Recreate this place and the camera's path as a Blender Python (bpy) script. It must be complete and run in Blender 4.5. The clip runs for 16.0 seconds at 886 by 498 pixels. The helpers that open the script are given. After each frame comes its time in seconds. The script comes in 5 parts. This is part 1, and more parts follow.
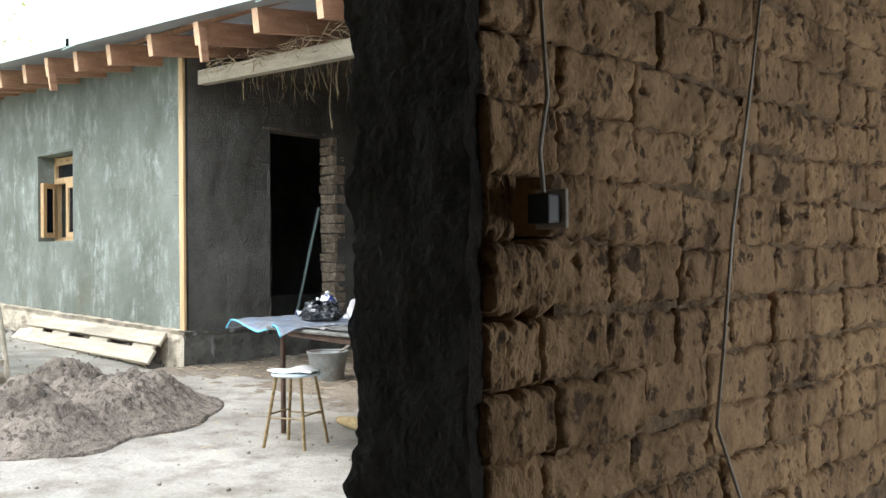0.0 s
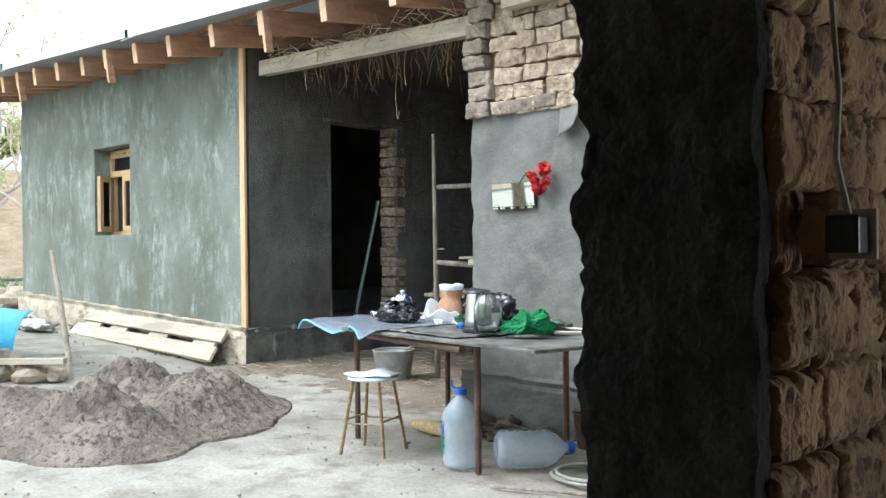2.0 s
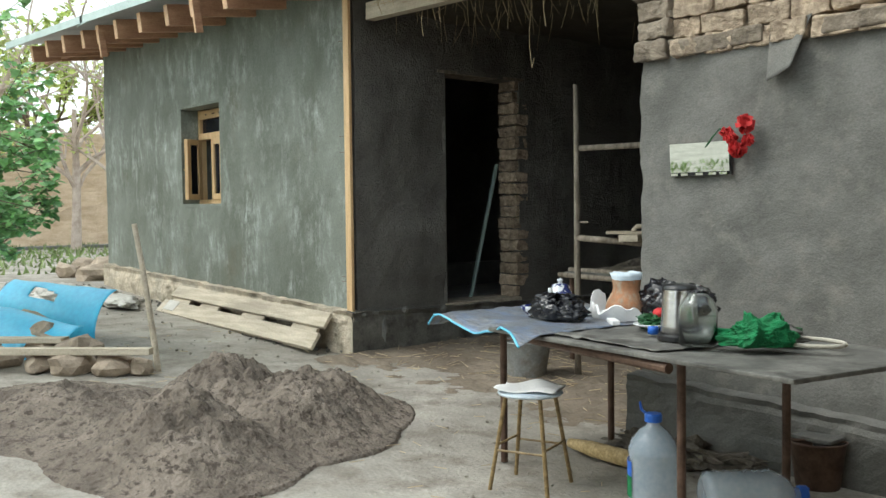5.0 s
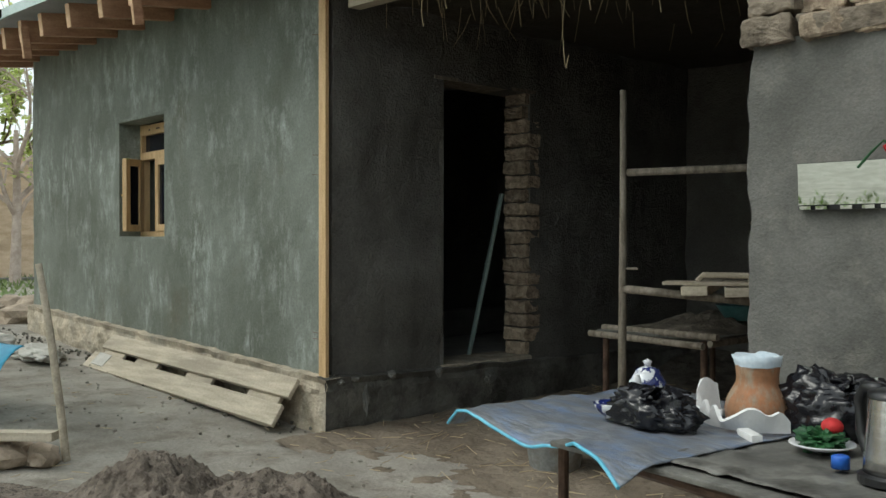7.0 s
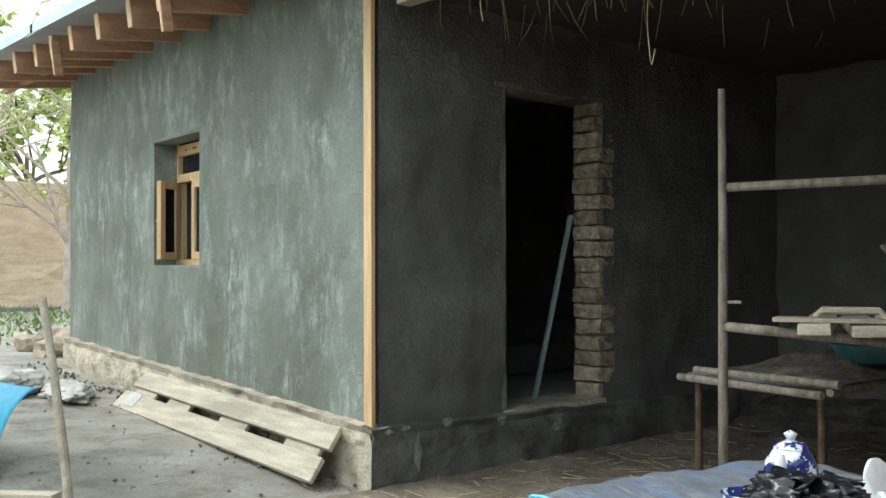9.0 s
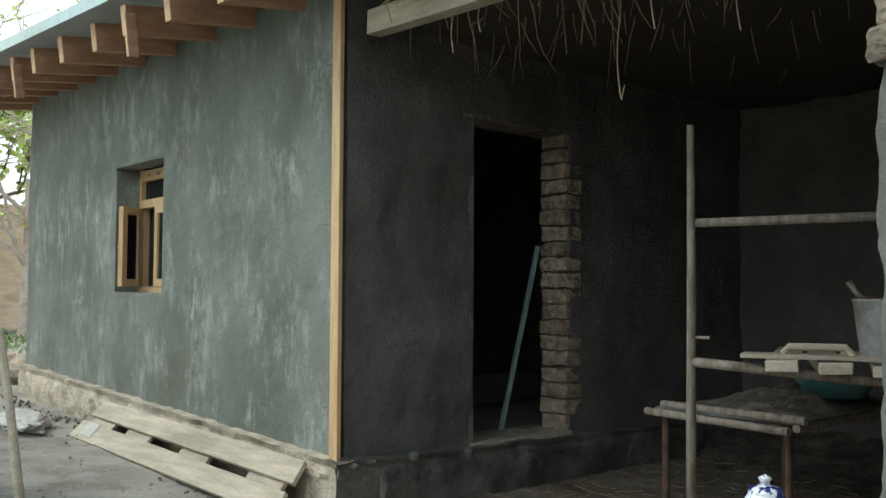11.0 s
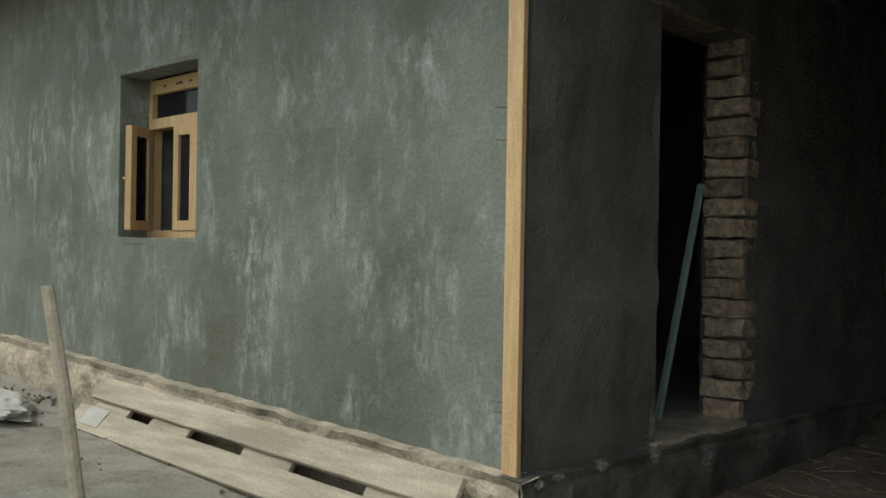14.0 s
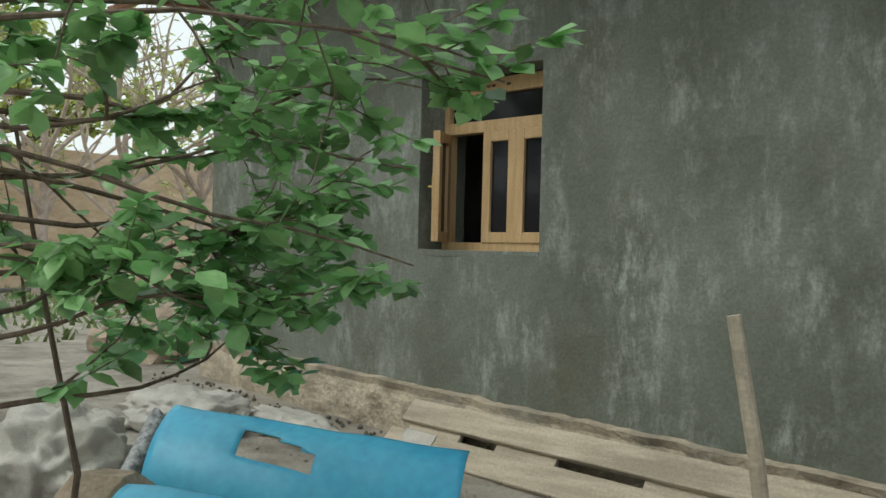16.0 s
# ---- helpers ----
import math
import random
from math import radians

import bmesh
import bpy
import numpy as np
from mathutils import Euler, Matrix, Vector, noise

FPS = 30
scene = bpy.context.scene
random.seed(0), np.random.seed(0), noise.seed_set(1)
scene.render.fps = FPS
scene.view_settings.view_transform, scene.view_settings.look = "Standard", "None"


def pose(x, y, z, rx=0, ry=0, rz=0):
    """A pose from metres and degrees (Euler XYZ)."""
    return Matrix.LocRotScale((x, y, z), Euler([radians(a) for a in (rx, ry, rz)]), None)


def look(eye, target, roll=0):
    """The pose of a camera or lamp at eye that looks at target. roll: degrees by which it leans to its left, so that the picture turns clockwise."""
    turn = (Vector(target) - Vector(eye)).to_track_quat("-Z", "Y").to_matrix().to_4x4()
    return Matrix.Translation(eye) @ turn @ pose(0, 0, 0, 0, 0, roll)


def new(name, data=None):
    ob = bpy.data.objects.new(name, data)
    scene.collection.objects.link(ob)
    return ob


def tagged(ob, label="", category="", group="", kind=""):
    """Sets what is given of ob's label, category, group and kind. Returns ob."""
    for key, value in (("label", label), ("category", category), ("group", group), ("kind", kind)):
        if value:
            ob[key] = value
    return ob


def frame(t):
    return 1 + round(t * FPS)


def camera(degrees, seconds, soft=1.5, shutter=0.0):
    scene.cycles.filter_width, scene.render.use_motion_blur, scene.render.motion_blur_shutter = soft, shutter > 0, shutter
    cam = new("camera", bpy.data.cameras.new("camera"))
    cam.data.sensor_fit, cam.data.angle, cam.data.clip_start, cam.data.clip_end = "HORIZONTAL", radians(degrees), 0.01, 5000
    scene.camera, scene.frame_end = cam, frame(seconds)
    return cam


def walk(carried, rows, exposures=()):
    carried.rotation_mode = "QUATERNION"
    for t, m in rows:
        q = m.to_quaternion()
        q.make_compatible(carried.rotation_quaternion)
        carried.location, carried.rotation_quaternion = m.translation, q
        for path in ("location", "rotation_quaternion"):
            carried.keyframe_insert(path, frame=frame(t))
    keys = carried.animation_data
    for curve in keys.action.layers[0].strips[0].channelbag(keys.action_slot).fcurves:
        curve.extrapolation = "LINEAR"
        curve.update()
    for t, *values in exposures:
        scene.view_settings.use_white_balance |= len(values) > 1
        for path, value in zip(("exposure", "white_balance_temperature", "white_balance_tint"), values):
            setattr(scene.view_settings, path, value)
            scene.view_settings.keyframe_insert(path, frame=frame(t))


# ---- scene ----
cam = camera(49.9, 16.0)
METRES, EYE, TILT, LEAN, TURN = 8.7, 1.2, 0.0, 0.0, 42.2
ROWS = [
    (0.0, 0.0, 0.0, 0.0, 0.0, 0.43, 0.56),
    (0.5, -0.0223, 0.0204, 0.0024, 1.14, 0.39, 0.53),
    (1.0, -0.0357, 0.0327, 0.0039, 1.21, 0.15, 0.49),
    (1.5, -0.0356, 0.0338, 0.0066, 1.63, -0.13, 0.62),
    (2.0, -0.0324, 0.0327, 0.0071, 2.27, -0.22, 0.61),
    (2.5, -0.034, 0.0332, 0.0072, 2.78, -0.29, 0.47),
    (3.0, -0.0406, 0.0367, 0.006, 3.22, -0.39, 0.32),
    (3.2, -0.0424, 0.0383, 0.0056, 3.2205, -0.6187, 0.1285),
    (5.3, -0.1015, 0.2015, 0.0172, 7.25, -2.51, 0.74),
    (5.5, -0.1075, 0.217, 0.017, 5.9, -1.49, 0.5),
    (6.0, -0.1193, 0.2744, 0.0161, 5.1, -0.8, 0.26),
    (6.5, -0.1373, 0.3199, 0.0221, 5.02, -0.83, 0.17),
    (7.0, -0.1429, 0.3648, 0.0215, 4.84, -0.49, -0.03),
    (7.5, -0.1425, 0.4084, 0.0215, 5.14, -0.06, -0.05),
    (8.0, -0.15, 0.4424, 0.0192, 5.23, -0.11, -0.06),
    (8.5, -0.1567, 0.4556, 0.0213, 5.02, -0.53, 0.04),
    (8.7, -0.1556, 0.457, 0.0219, 7.0219, 0.0374, 0.0879),
    (10.8, -0.1559, 0.4623, 0.03, 9.907, 3.8908, -0.1891),
    (11.0, -0.1585, 0.4618, 0.0276, 6.03, 2.58, -0.29),
    (11.5, -0.1642, 0.4707, 0.0265, 1.32, 1.23, -0.51),
    (12.0, -0.1738, 0.5023, 0.0217, 0.51, 0.91, -0.64),
    (12.5, -0.1963, 0.544, 0.0224, 0.46, 0.53, -0.42),
    (13.0, -0.2328, 0.5753, 0.0244, 0.47, 0.16, -0.55),
    (13.5, -0.2683, 0.613, 0.0177, 0.3, 0.17, -0.8),
    (14.0, -0.3195, 0.6395, 0.0211, 0.8, 0.01, -0.99),
    (14.5, -0.3695, 0.6578, 0.0302, 0.91, -0.01, -1.03),
    (15.0, -0.4237, 0.6847, 0.0293, 1.05, 0.15, -1.15),
    (15.5, -0.4792, 0.6757, 0.0268, 1.19, 0.38, -1.4),
    (16.0, -0.5391, 0.6773, 0.0218, 1.3, 0.39, -1.52),
]
walk(cam, [(t, pose(0, 0, EYE, TILT, LEAN, TURN) @ pose(METRES * x, METRES * y, METRES * z, 90 + pitch, roll, yaw)) for t, x, y, z, yaw, pitch, roll in ROWS],
     exposures=[(0.0, 1.85, 6000, 9), (0.5, 1.75, 5900, 8), (1.0, 1.7, 5800, 8), (2.5, 1.8, 5750, 5), (3.2, 1.8, 5750, 5), (5.3, 0.85, 6300, 4), (5.5, 0.75, 6300, 4), (6.0, 0.35, 6350, 3), (7.0, 0.35, 6350, 3), (7.6, 0.45, 6350, 3),
                (8.0, 0.65, 6200, 3), (8.5, 1.2, 6000, 3), (8.7, 1.25, 6000, 3), (10.8, 0.7, 6000, 3), (11.5, 0.9, 6000, 3), (12.0, 1.2, 6000, 3), (12.5, 1.3, 6100, 4), (13.4, 1.3, 6300, 4), (14.0, 0.35, 6450, 4), (15.0, 0.05, 6500, 4), (15.5, -0.05, 6500, 4), (16.0, 0.1, 6550, 4)])

# ---- light: a bright overcast sky with a wide weak sun ----
world = bpy.data.worlds.new("overcast")
scene.world = world
world.use_nodes = True
wn, wl = world.node_tree.nodes, world.node_tree.links
wn.clear()
sky = wn.new("ShaderNodeTexSky")
sky.sky_type, sky.sun_disc = "NISHITA", False
sky.sun_elevation, sky.sun_rotation, sky.dust_density, sky.air_density = radians(52), radians(215), 6.0, 1.0
pale = wn.new("ShaderNodeMixRGB")
pale.inputs[0].default_value = 0.75
pale.inputs[2].default_value = (8.6, 9.1, 9.3, 1)
bgn, wout = wn.new("ShaderNodeBackground"), wn.new("ShaderNodeOutputWorld")
bgn.inputs[1].default_value = 0.12
wl.new(sky.outputs[0], pale.inputs[1])
wl.new(pale.outputs[0], bgn.inputs[0])
wl.new(bgn.outputs[0], wout.inputs[0])
sun = new("sun", bpy.data.lights.new("sun", "SUN"))
sun.data.energy, sun.data.angle, sun.data.color = 0.7, radians(25), (1.0, 0.98, 0.95)
sun.matrix_world = look((-6, -9, 13), (0, 0, 0))
# Added area lamp in the unseen window hole, set to light the bricks.
east_fill = new("east_fill_lamp", bpy.data.lights.new("east_fill_lamp", "AREA"))
east_fill.data.shape, east_fill.data.size, east_fill.data.size_y, east_fill.data.energy = "RECTANGLE", 1.1, 0.95, 10
east_fill.matrix_world = look((1.72, 3.35, 0.85), (-0.9, 2.5, 0.8))


# ---- materials ----
def mat(name, low, high, scale=6.0, rough=0.9, bump=0.3, metal=0.0, stretch=(1, 1, 1), fine=60.0, spread=(0.35, 0.65),
        stain=None, stain_scale=1.2, piece=0.0, depth=0.01, edge=(0.48, 0.66)):
    """Two tones mixed by noise, a fine grain, a third tone in large stains, and bump from both scales."""
    m = bpy.data.materials.new(name)
    m.use_nodes = True
    n, l = m.node_tree.nodes, m.node_tree.links
    b = n["Principled BSDF"]
    co = n.new("ShaderNodeTexCoord")
    mp = n.new("ShaderNodeMapping")
    mp.inputs["Scale"].default_value = stretch
    here = co.outputs["Object"]
    if piece:
        where, shift = n.new("ShaderNodeObjectInfo"), n.new("ShaderNodeVectorMath")
        l.new(co.outputs["Object"], shift.inputs[0])
        l.new(where.outputs["Location"], shift.inputs[1])
        here = shift.outputs[0]
    l.new(here, mp.inputs[0])
    n1 = n.new("ShaderNodeTexNoise")
    n1.inputs["Scale"].default_value, n1.inputs["Detail"].default_value = scale, 8
    n1.inputs["Roughness"].default_value = 0.62
    n2 = n.new("ShaderNodeTexNoise")
    n2.inputs["Scale"].default_value, n2.inputs["Detail"].default_value = fine, 5
    l.new(mp.outputs[0], n1.inputs[0])
    l.new(here, n2.inputs[0])
    r = n.new("ShaderNodeValToRGB")
    r.color_ramp.elements[0].position, r.color_ramp.elements[1].position = spread
    r.color_ramp.elements[0].color, r.color_ramp.elements[1].color = (*low, 1), (*high, 1)
    l.new(n1.outputs[0], r.inputs[0])
    out = r.outputs[0]
    if stain:
        n3 = n.new("ShaderNodeTexNoise")
        n3.inputs["Scale"].default_value, n3.inputs["Detail"].default_value = stain_scale, 9
        n3.inputs["Roughness"].default_value = 0.66
        r3 = n.new("ShaderNodeValToRGB")
        r3.color_ramp.elements[0].position, r3.color_ramp.elements[1].position = edge
        l.new(mp.outputs[0], n3.inputs[0])
        l.new(n3.outputs[0], r3.inputs[0])
        mx = n.new("ShaderNodeMixRGB")
        mx.inputs[2].default_value = (*stain, 1)
        l.new(r3.outputs[0], mx.inputs[0])
        l.new(out, mx.inputs[1])
        out = mx.outputs[0]
    g = n.new("ShaderNodeMixRGB")
    g.blend_type = "OVERLAY"
    g.inputs[0].default_value = 0.3
    l.new(out, g.inputs[1])
    l.new(n2.outputs[0], g.inputs[2])
    out = g.outputs[0]
    if piece:
        oi = n.new("ShaderNodeObjectInfo")
        mr = n.new("ShaderNodeMapRange")
        mr.inputs[3].default_value, mr.inputs[4].default_value = 1 - piece, 1 + piece
        l.new(oi.outputs["Random"], mr.inputs[0])
        hs = n.new("ShaderNodeHueSaturation")
        l.new(mr.outputs[0], hs.inputs["Value"])
        l.new(out, hs.inputs["Color"])
        out = hs.outputs[0]
    l.new(out, b.inputs["Base Color"])
    b.inputs["Roughness"].default_value, b.inputs["Metallic"].default_value = rough, metal
    if bump:
        add = n.new("ShaderNodeMath")
        add.operation = "MULTIPLY_ADD"
        add.inputs[1].default_value = 0.35
        l.new(n2.outputs[0], add.inputs[0])
        l.new(n1.outputs[0], add.inputs[2])
        bp = n.new("ShaderNodeBump")
        bp.inputs["Strength"].default_value, bp.inputs["Distance"].default_value = bump, depth
        l.new(add.outputs[0], bp.inputs["Height"])
        l.new(bp.outputs[0], b.inputs["Normal"])
    return m


def glassy(name, color, rough=0.03, ior=1.45):
    m = bpy.data.materials.new(name)
    m.use_nodes = True
    b = m.node_tree.nodes["Principled BSDF"]
    b.inputs["Base Color"].default_value = (*color, 1)
    b.inputs["Roughness"].default_value, b.inputs["Transmission Weight"].default_value = rough, 1.0
    b.inputs["IOR"].default_value = ior
    return m




def streaked_plaster(name):
    """Damp cement plaster: dark and pale cloud, trowel drags, and white salt streaks running down in patches."""
    m = bpy.data.materials.new(name)
    m.use_nodes = True
    n, l = m.node_tree.nodes, m.node_tree.links
    b = n["Principled BSDF"]
    co = n.new("ShaderNodeTexCoord").outputs["Object"]

    def cloud(stretch, scale, rough, low, high, detail=9):
        mp, t, r = n.new("ShaderNodeMapping"), n.new("ShaderNodeTexNoise"), n.new("ShaderNodeMapRange")
        mp.inputs["Scale"].default_value = stretch
        t.inputs["Scale"].default_value, t.inputs["Detail"].default_value, t.inputs["Roughness"].default_value = scale, detail, rough
        r.inputs[1].default_value, r.inputs[2].default_value = low, high
        l.new(co, mp.inputs[0])
        l.new(mp.outputs[0], t.inputs[0])
        l.new(t.outputs[0], r.inputs[0])
        return r.outputs[0]

    def mix(kind, fac, a, c):
        mx = n.new("ShaderNodeMixRGB")
        mx.blend_type = kind
        for socket, value in zip(mx.inputs, (fac, a, c)):
            if isinstance(value, bpy.types.NodeSocket):
                l.new(value, socket)
            else:
                socket.default_value = value
        return mx.outputs[0]

    def times(a, c):
        t = n.new("ShaderNodeMath")
        t.operation = "MULTIPLY"
        l.new(a, t.inputs[0])
        l.new(c, t.inputs[1])
        return t.outputs[0]

    base = mix("MIX", cloud((1, 1, 0.6), 1.5, 0.6, 0.32, 0.68), (0.105, 0.116, 0.09, 1), (0.205, 0.225, 0.195, 1))
    base = mix("MIX", cloud((1, 1, 0.8), 0.9, 0.7, 0.56, 0.74), base, (0.125, 0.118, 0.082, 1))
    drag = cloud((2.3, 1, 0.9), 3.4, 0.78, 0.47, 0.62)
    patch = cloud((1, 1, 0.6), 2.1, 0.66, 0.46, 0.64)
    salt = times(drag, patch)
    base = mix("MIX", salt, base, (0.385, 0.42, 0.39, 1))
    base = mix("MIX", times(cloud((1, 1, 0.7), 9.0, 0.75, 0.52, 0.7), patch), base, (0.31, 0.34, 0.31, 1))
    fine = cloud((1, 1, 1), 55, 0.7, 0.2, 0.8, 5)
    base = mix("OVERLAY", 0.3, base, fine)
    l.new(base, b.inputs["Base Color"])
    b.inputs["Roughness"].default_value = 0.86
    bump = n.new("ShaderNodeBump")
    bump.inputs["Strength"].default_value, bump.inputs["Distance"].default_value = 0.4, 0.01
    l.new(mix("ADD", 0.5, cloud((1.6, 1, 0.8), 14, 0.7, 0.2, 0.8), fine), bump.inputs["Height"])
    l.new(bump.outputs[0], b.inputs["Normal"])
    return m


M_PLASTER = streaked_plaster("grey_green_plaster")
# Damp plaster; its tone is raised and greyed to carry lens haze.
M_WET = mat("damp_hazed_plaster", (0.094, 0.088, 0.077), (0.185, 0.176, 0.158), 2.2, 0.95, 1.0, stain=(0.125, 0.118, 0.103), depth=0.05)
# Near-black because the wall end's shade is put into its colour.
M_JAMB = mat("shade_black_mud", (0.011, 0.009, 0.007), (0.026, 0.022, 0.017), 7.0, 0.97, 0.9, depth=0.03)
M_PALE = mat("pale_render", (0.115, 0.114, 0.102), (0.185, 0.182, 0.166), 3.0, 0.92, 0.8, stain=(0.215, 0.205, 0.18), stain_scale=5.0, fine=90, edge=(0.52, 0.7), depth=0.012)
M_ADOBE = mat("adobe_brick", (0.17, 0.104, 0.05), (0.42, 0.28, 0.148), 6.0, 0.95, 1.0, piece=0.12, fine=75, depth=0.02, spread=(0.3, 0.62), stain=(0.09, 0.056, 0.03), stain_scale=15.0, edge=(0.55, 0.61))
M_ADOBE_PALE = mat("pale_adobe_brick", (0.25, 0.19, 0.135), (0.55, 0.44, 0.32), 16.0, 0.95, 1.0, piece=0.22, fine=50, depth=0.03)
M_MORTAR = mat("mud_mortar", (0.09, 0.06, 0.035), (0.27, 0.19, 0.11), 14.0, 0.97, 1.0, fine=60, depth=0.03, spread=(0.35, 0.6))
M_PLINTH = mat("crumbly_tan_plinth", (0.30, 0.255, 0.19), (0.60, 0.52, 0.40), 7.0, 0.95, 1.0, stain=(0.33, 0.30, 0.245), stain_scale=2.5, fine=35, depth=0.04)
# Porch-side plinth: a darker tone, with lens haze put in as grey.
M_PLINTH_DARK = mat("damp_hazed_plinth", (0.085, 0.08, 0.068), (0.20, 0.19, 0.165), 3.0, 0.95, 1.0, stain=(0.055, 0.05, 0.042), stain_scale=5.0, fine=60, depth=0.03)
M_GROUND = mat("trodden_earth", (0.235, 0.215, 0.182), (0.40, 0.37, 0.32), 1.3, 0.97, 0.9, stain=(0.185, 0.163, 0.132), stain_scale=3.5, fine=45, depth=0.03)
M_BROWNEARTH = mat("porch_brown_earth", (0.155, 0.122, 0.088), (0.30, 0.25, 0.19), 4.0, 0.97, 1.0, stain=(0.115, 0.086, 0.06), stain_scale=2.0, fine=40, depth=0.03)
M_ENDBRICK = mat("smooth_mud_rendered_brick", (0.19, 0.155, 0.115), (0.34, 0.285, 0.22), 8.0, 0.95, 0.9, piece=0.1, fine=60, depth=0.03, stain=(0.13, 0.105, 0.078), stain_scale=9.0)
M_SAND = mat("damp_sand", (0.115, 0.093, 0.073), (0.235, 0.195, 0.157), 3.0, 0.97, 1.0, fine=60, stain=(0.075, 0.058, 0.045), stain_scale=20.0, edge=(0.52, 0.6), depth=0.05)
M_WOOD = mat("raw_planed_wood", (0.52, 0.34, 0.165), (0.66, 0.46, 0.25), 5.0, 0.6, 0.15, stretch=(6, 6, 0.6), fine=90)
M_BOARD = mat("mud_dusted_board", (0.40, 0.345, 0.26), (0.57, 0.50, 0.39), 4.0, 0.85, 0.35, stretch=(0.7, 5, 5), stain=(0.33, 0.285, 0.22), fine=70)
M_RAFTER = mat("reddish_rafter_wood", (0.30, 0.15, 0.085), (0.46, 0.26, 0.155), 5.0, 0.75, 0.2, stretch=(4, 0.6, 4), fine=70)
M_RAFTER_END = mat("fresh_cut_end_grain", (0.55, 0.34, 0.2), (0.68, 0.46, 0.29), 14.0, 0.8, 0.2)
M_POLE = mat("dirty_grey_pole", (0.14, 0.115, 0.085), (0.33, 0.285, 0.23), 8.0, 0.85, 0.5, stretch=(3, 3, 0.7))
M_PIPE = mat("rusty_pipe", (0.07, 0.04, 0.028), (0.16, 0.10, 0.07), 12.0, 0.6, 0.3, metal=0.4)
M_ROOF = mat("pale_green_sheet_metal", (0.42, 0.52, 0.50), (0.52, 0.62, 0.60), 3.0, 0.4, 0.05, metal=0.2)
M_SOFFIT = mat("grey_sheet_underside", (0.42, 0.44, 0.45), (0.54, 0.56, 0.57), 3.0, 0.5, 0.1, metal=0.1)
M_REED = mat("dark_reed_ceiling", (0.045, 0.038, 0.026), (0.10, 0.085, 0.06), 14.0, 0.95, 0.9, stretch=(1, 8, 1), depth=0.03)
M_STRAW = mat("dry_straw", (0.34, 0.26, 0.15), (0.52, 0.42, 0.27), 8.0, 0.85, 0.1)
M_BLUE = mat("sky_blue_painted_sheet", (0.045, 0.38, 0.62), (0.085, 0.47, 0.70), 3.0, 0.42, 0.12, stain=(0.06, 0.40, 0.62), fine=25)
M_SHEETBACK = mat("speckled_sheet_back", (0.10, 0.11, 0.12), (0.42, 0.44, 0.45), 30.0, 0.6, 0.3)
M_SACK = mat("dusty_white_sack", (0.42, 0.40, 0.36), (0.60, 0.58, 0.53), 6.0, 0.8, 0.6, fine=150, depth=0.02)
M_STONE = mat("clay_rubble", (0.24, 0.19, 0.14), (0.42, 0.34, 0.26), 7.0, 0.95, 0.8, piece=0.2, depth=0.03)
M_TARP = mat("glazed_blue_grey_oilcloth", (0.10, 0.105, 0.115), (0.26, 0.27, 0.285), 9.0, 0.28, 0.8, stretch=(1.5, 7, 1), stain=(0.15, 0.21, 0.33), stain_scale=3.0, fine=110, depth=0.006)
M_TARPEDGE = mat("sky_blue_hem", (0.10, 0.42, 0.60), (0.18, 0.54, 0.72), 8.0, 0.5, 0.1)
M_TOP = mat("grey_worn_tabletop", (0.075, 0.073, 0.066), (0.19, 0.185, 0.165), 5.0, 0.6, 0.5, fine=60, stain=(0.05, 0.047, 0.04), stain_scale=7.0)
M_BLACK = mat("black_plastic_film", (0.007, 0.007, 0.009), (0.014, 0.014, 0.018), 9.0, 0.17, 0.25, depth=0.01, fine=30)
M_STEEL = mat("brushed_steel", (0.50, 0.49, 0.47), (0.62, 0.61, 0.59), 4.0, 0.25, 0.03, metal=1.0, stretch=(1, 1, 12))
M_BLACKPLASTIC = mat("black_plastic", (0.012, 0.012, 0.013), (0.02, 0.02, 0.021), 8.0, 0.35, 0.03)
M_CLAY = mat("fired_clay", (0.25, 0.15, 0.085), (0.40, 0.17, 0.075), 3.0, 0.7, 0.3, stain=(0.33, 0.265, 0.19), stain_scale=9.0, stretch=(2, 2, 0.8), fine=50)
M_PAPER = mat("white_foam", (0.70, 0.70, 0.69), (0.80, 0.80, 0.79), 8.0, 0.7, 0.1)
M_BLUEPAPER = mat("pale_blue_plastic_film", (0.50, 0.60, 0.68), (0.68, 0.76, 0.82), 8.0, 0.5, 0.3)
M_GREENCLOTH = mat("green_mesh_cloth", (0.004, 0.10, 0.03), (0.012, 0.21, 0.07), 20.0, 0.9, 0.8, fine=200)
M_GALV = mat("mud_stained_galvanised", (0.24, 0.25, 0.245), (0.40, 0.41, 0.40), 9.0, 0.6, 0.3, metal=0.3, stain=(0.23, 0.2, 0.16), stain_scale=6)
M_MUD = mat("wet_mortar", (0.05, 0.042, 0.032), (0.13, 0.11, 0.085), 8.0, 0.9, 1.0, stain=(0.21, 0.18, 0.145), stain_scale=5.0, depth=0.03)
M_CERAMIC = mat("white_ceramic", (0.62, 0.63, 0.64), (0.72, 0.73, 0.74), 4.0, 0.15, 0.0)
M_COBALT = mat("cobalt_patterned_ceramic", (0.012, 0.02, 0.12), (0.65, 0.67, 0.7), 20.0, 0.12, 0.0, spread=(0.5, 0.53))
M_BLUECAP = mat("blue_plastic", (0.02, 0.11, 0.5), (0.03, 0.15, 0.6), 8.0, 0.35, 0.0)
M_RED = mat("red_cloth_petals", (0.40, 0.012, 0.015), (0.58, 0.03, 0.03), 18.0, 0.7, 0.2)
M_STEMGREEN = mat("dark_green_plastic", (0.01, 0.06, 0.02), (0.03, 0.12, 0.04), 12.0, 0.6, 0.1)
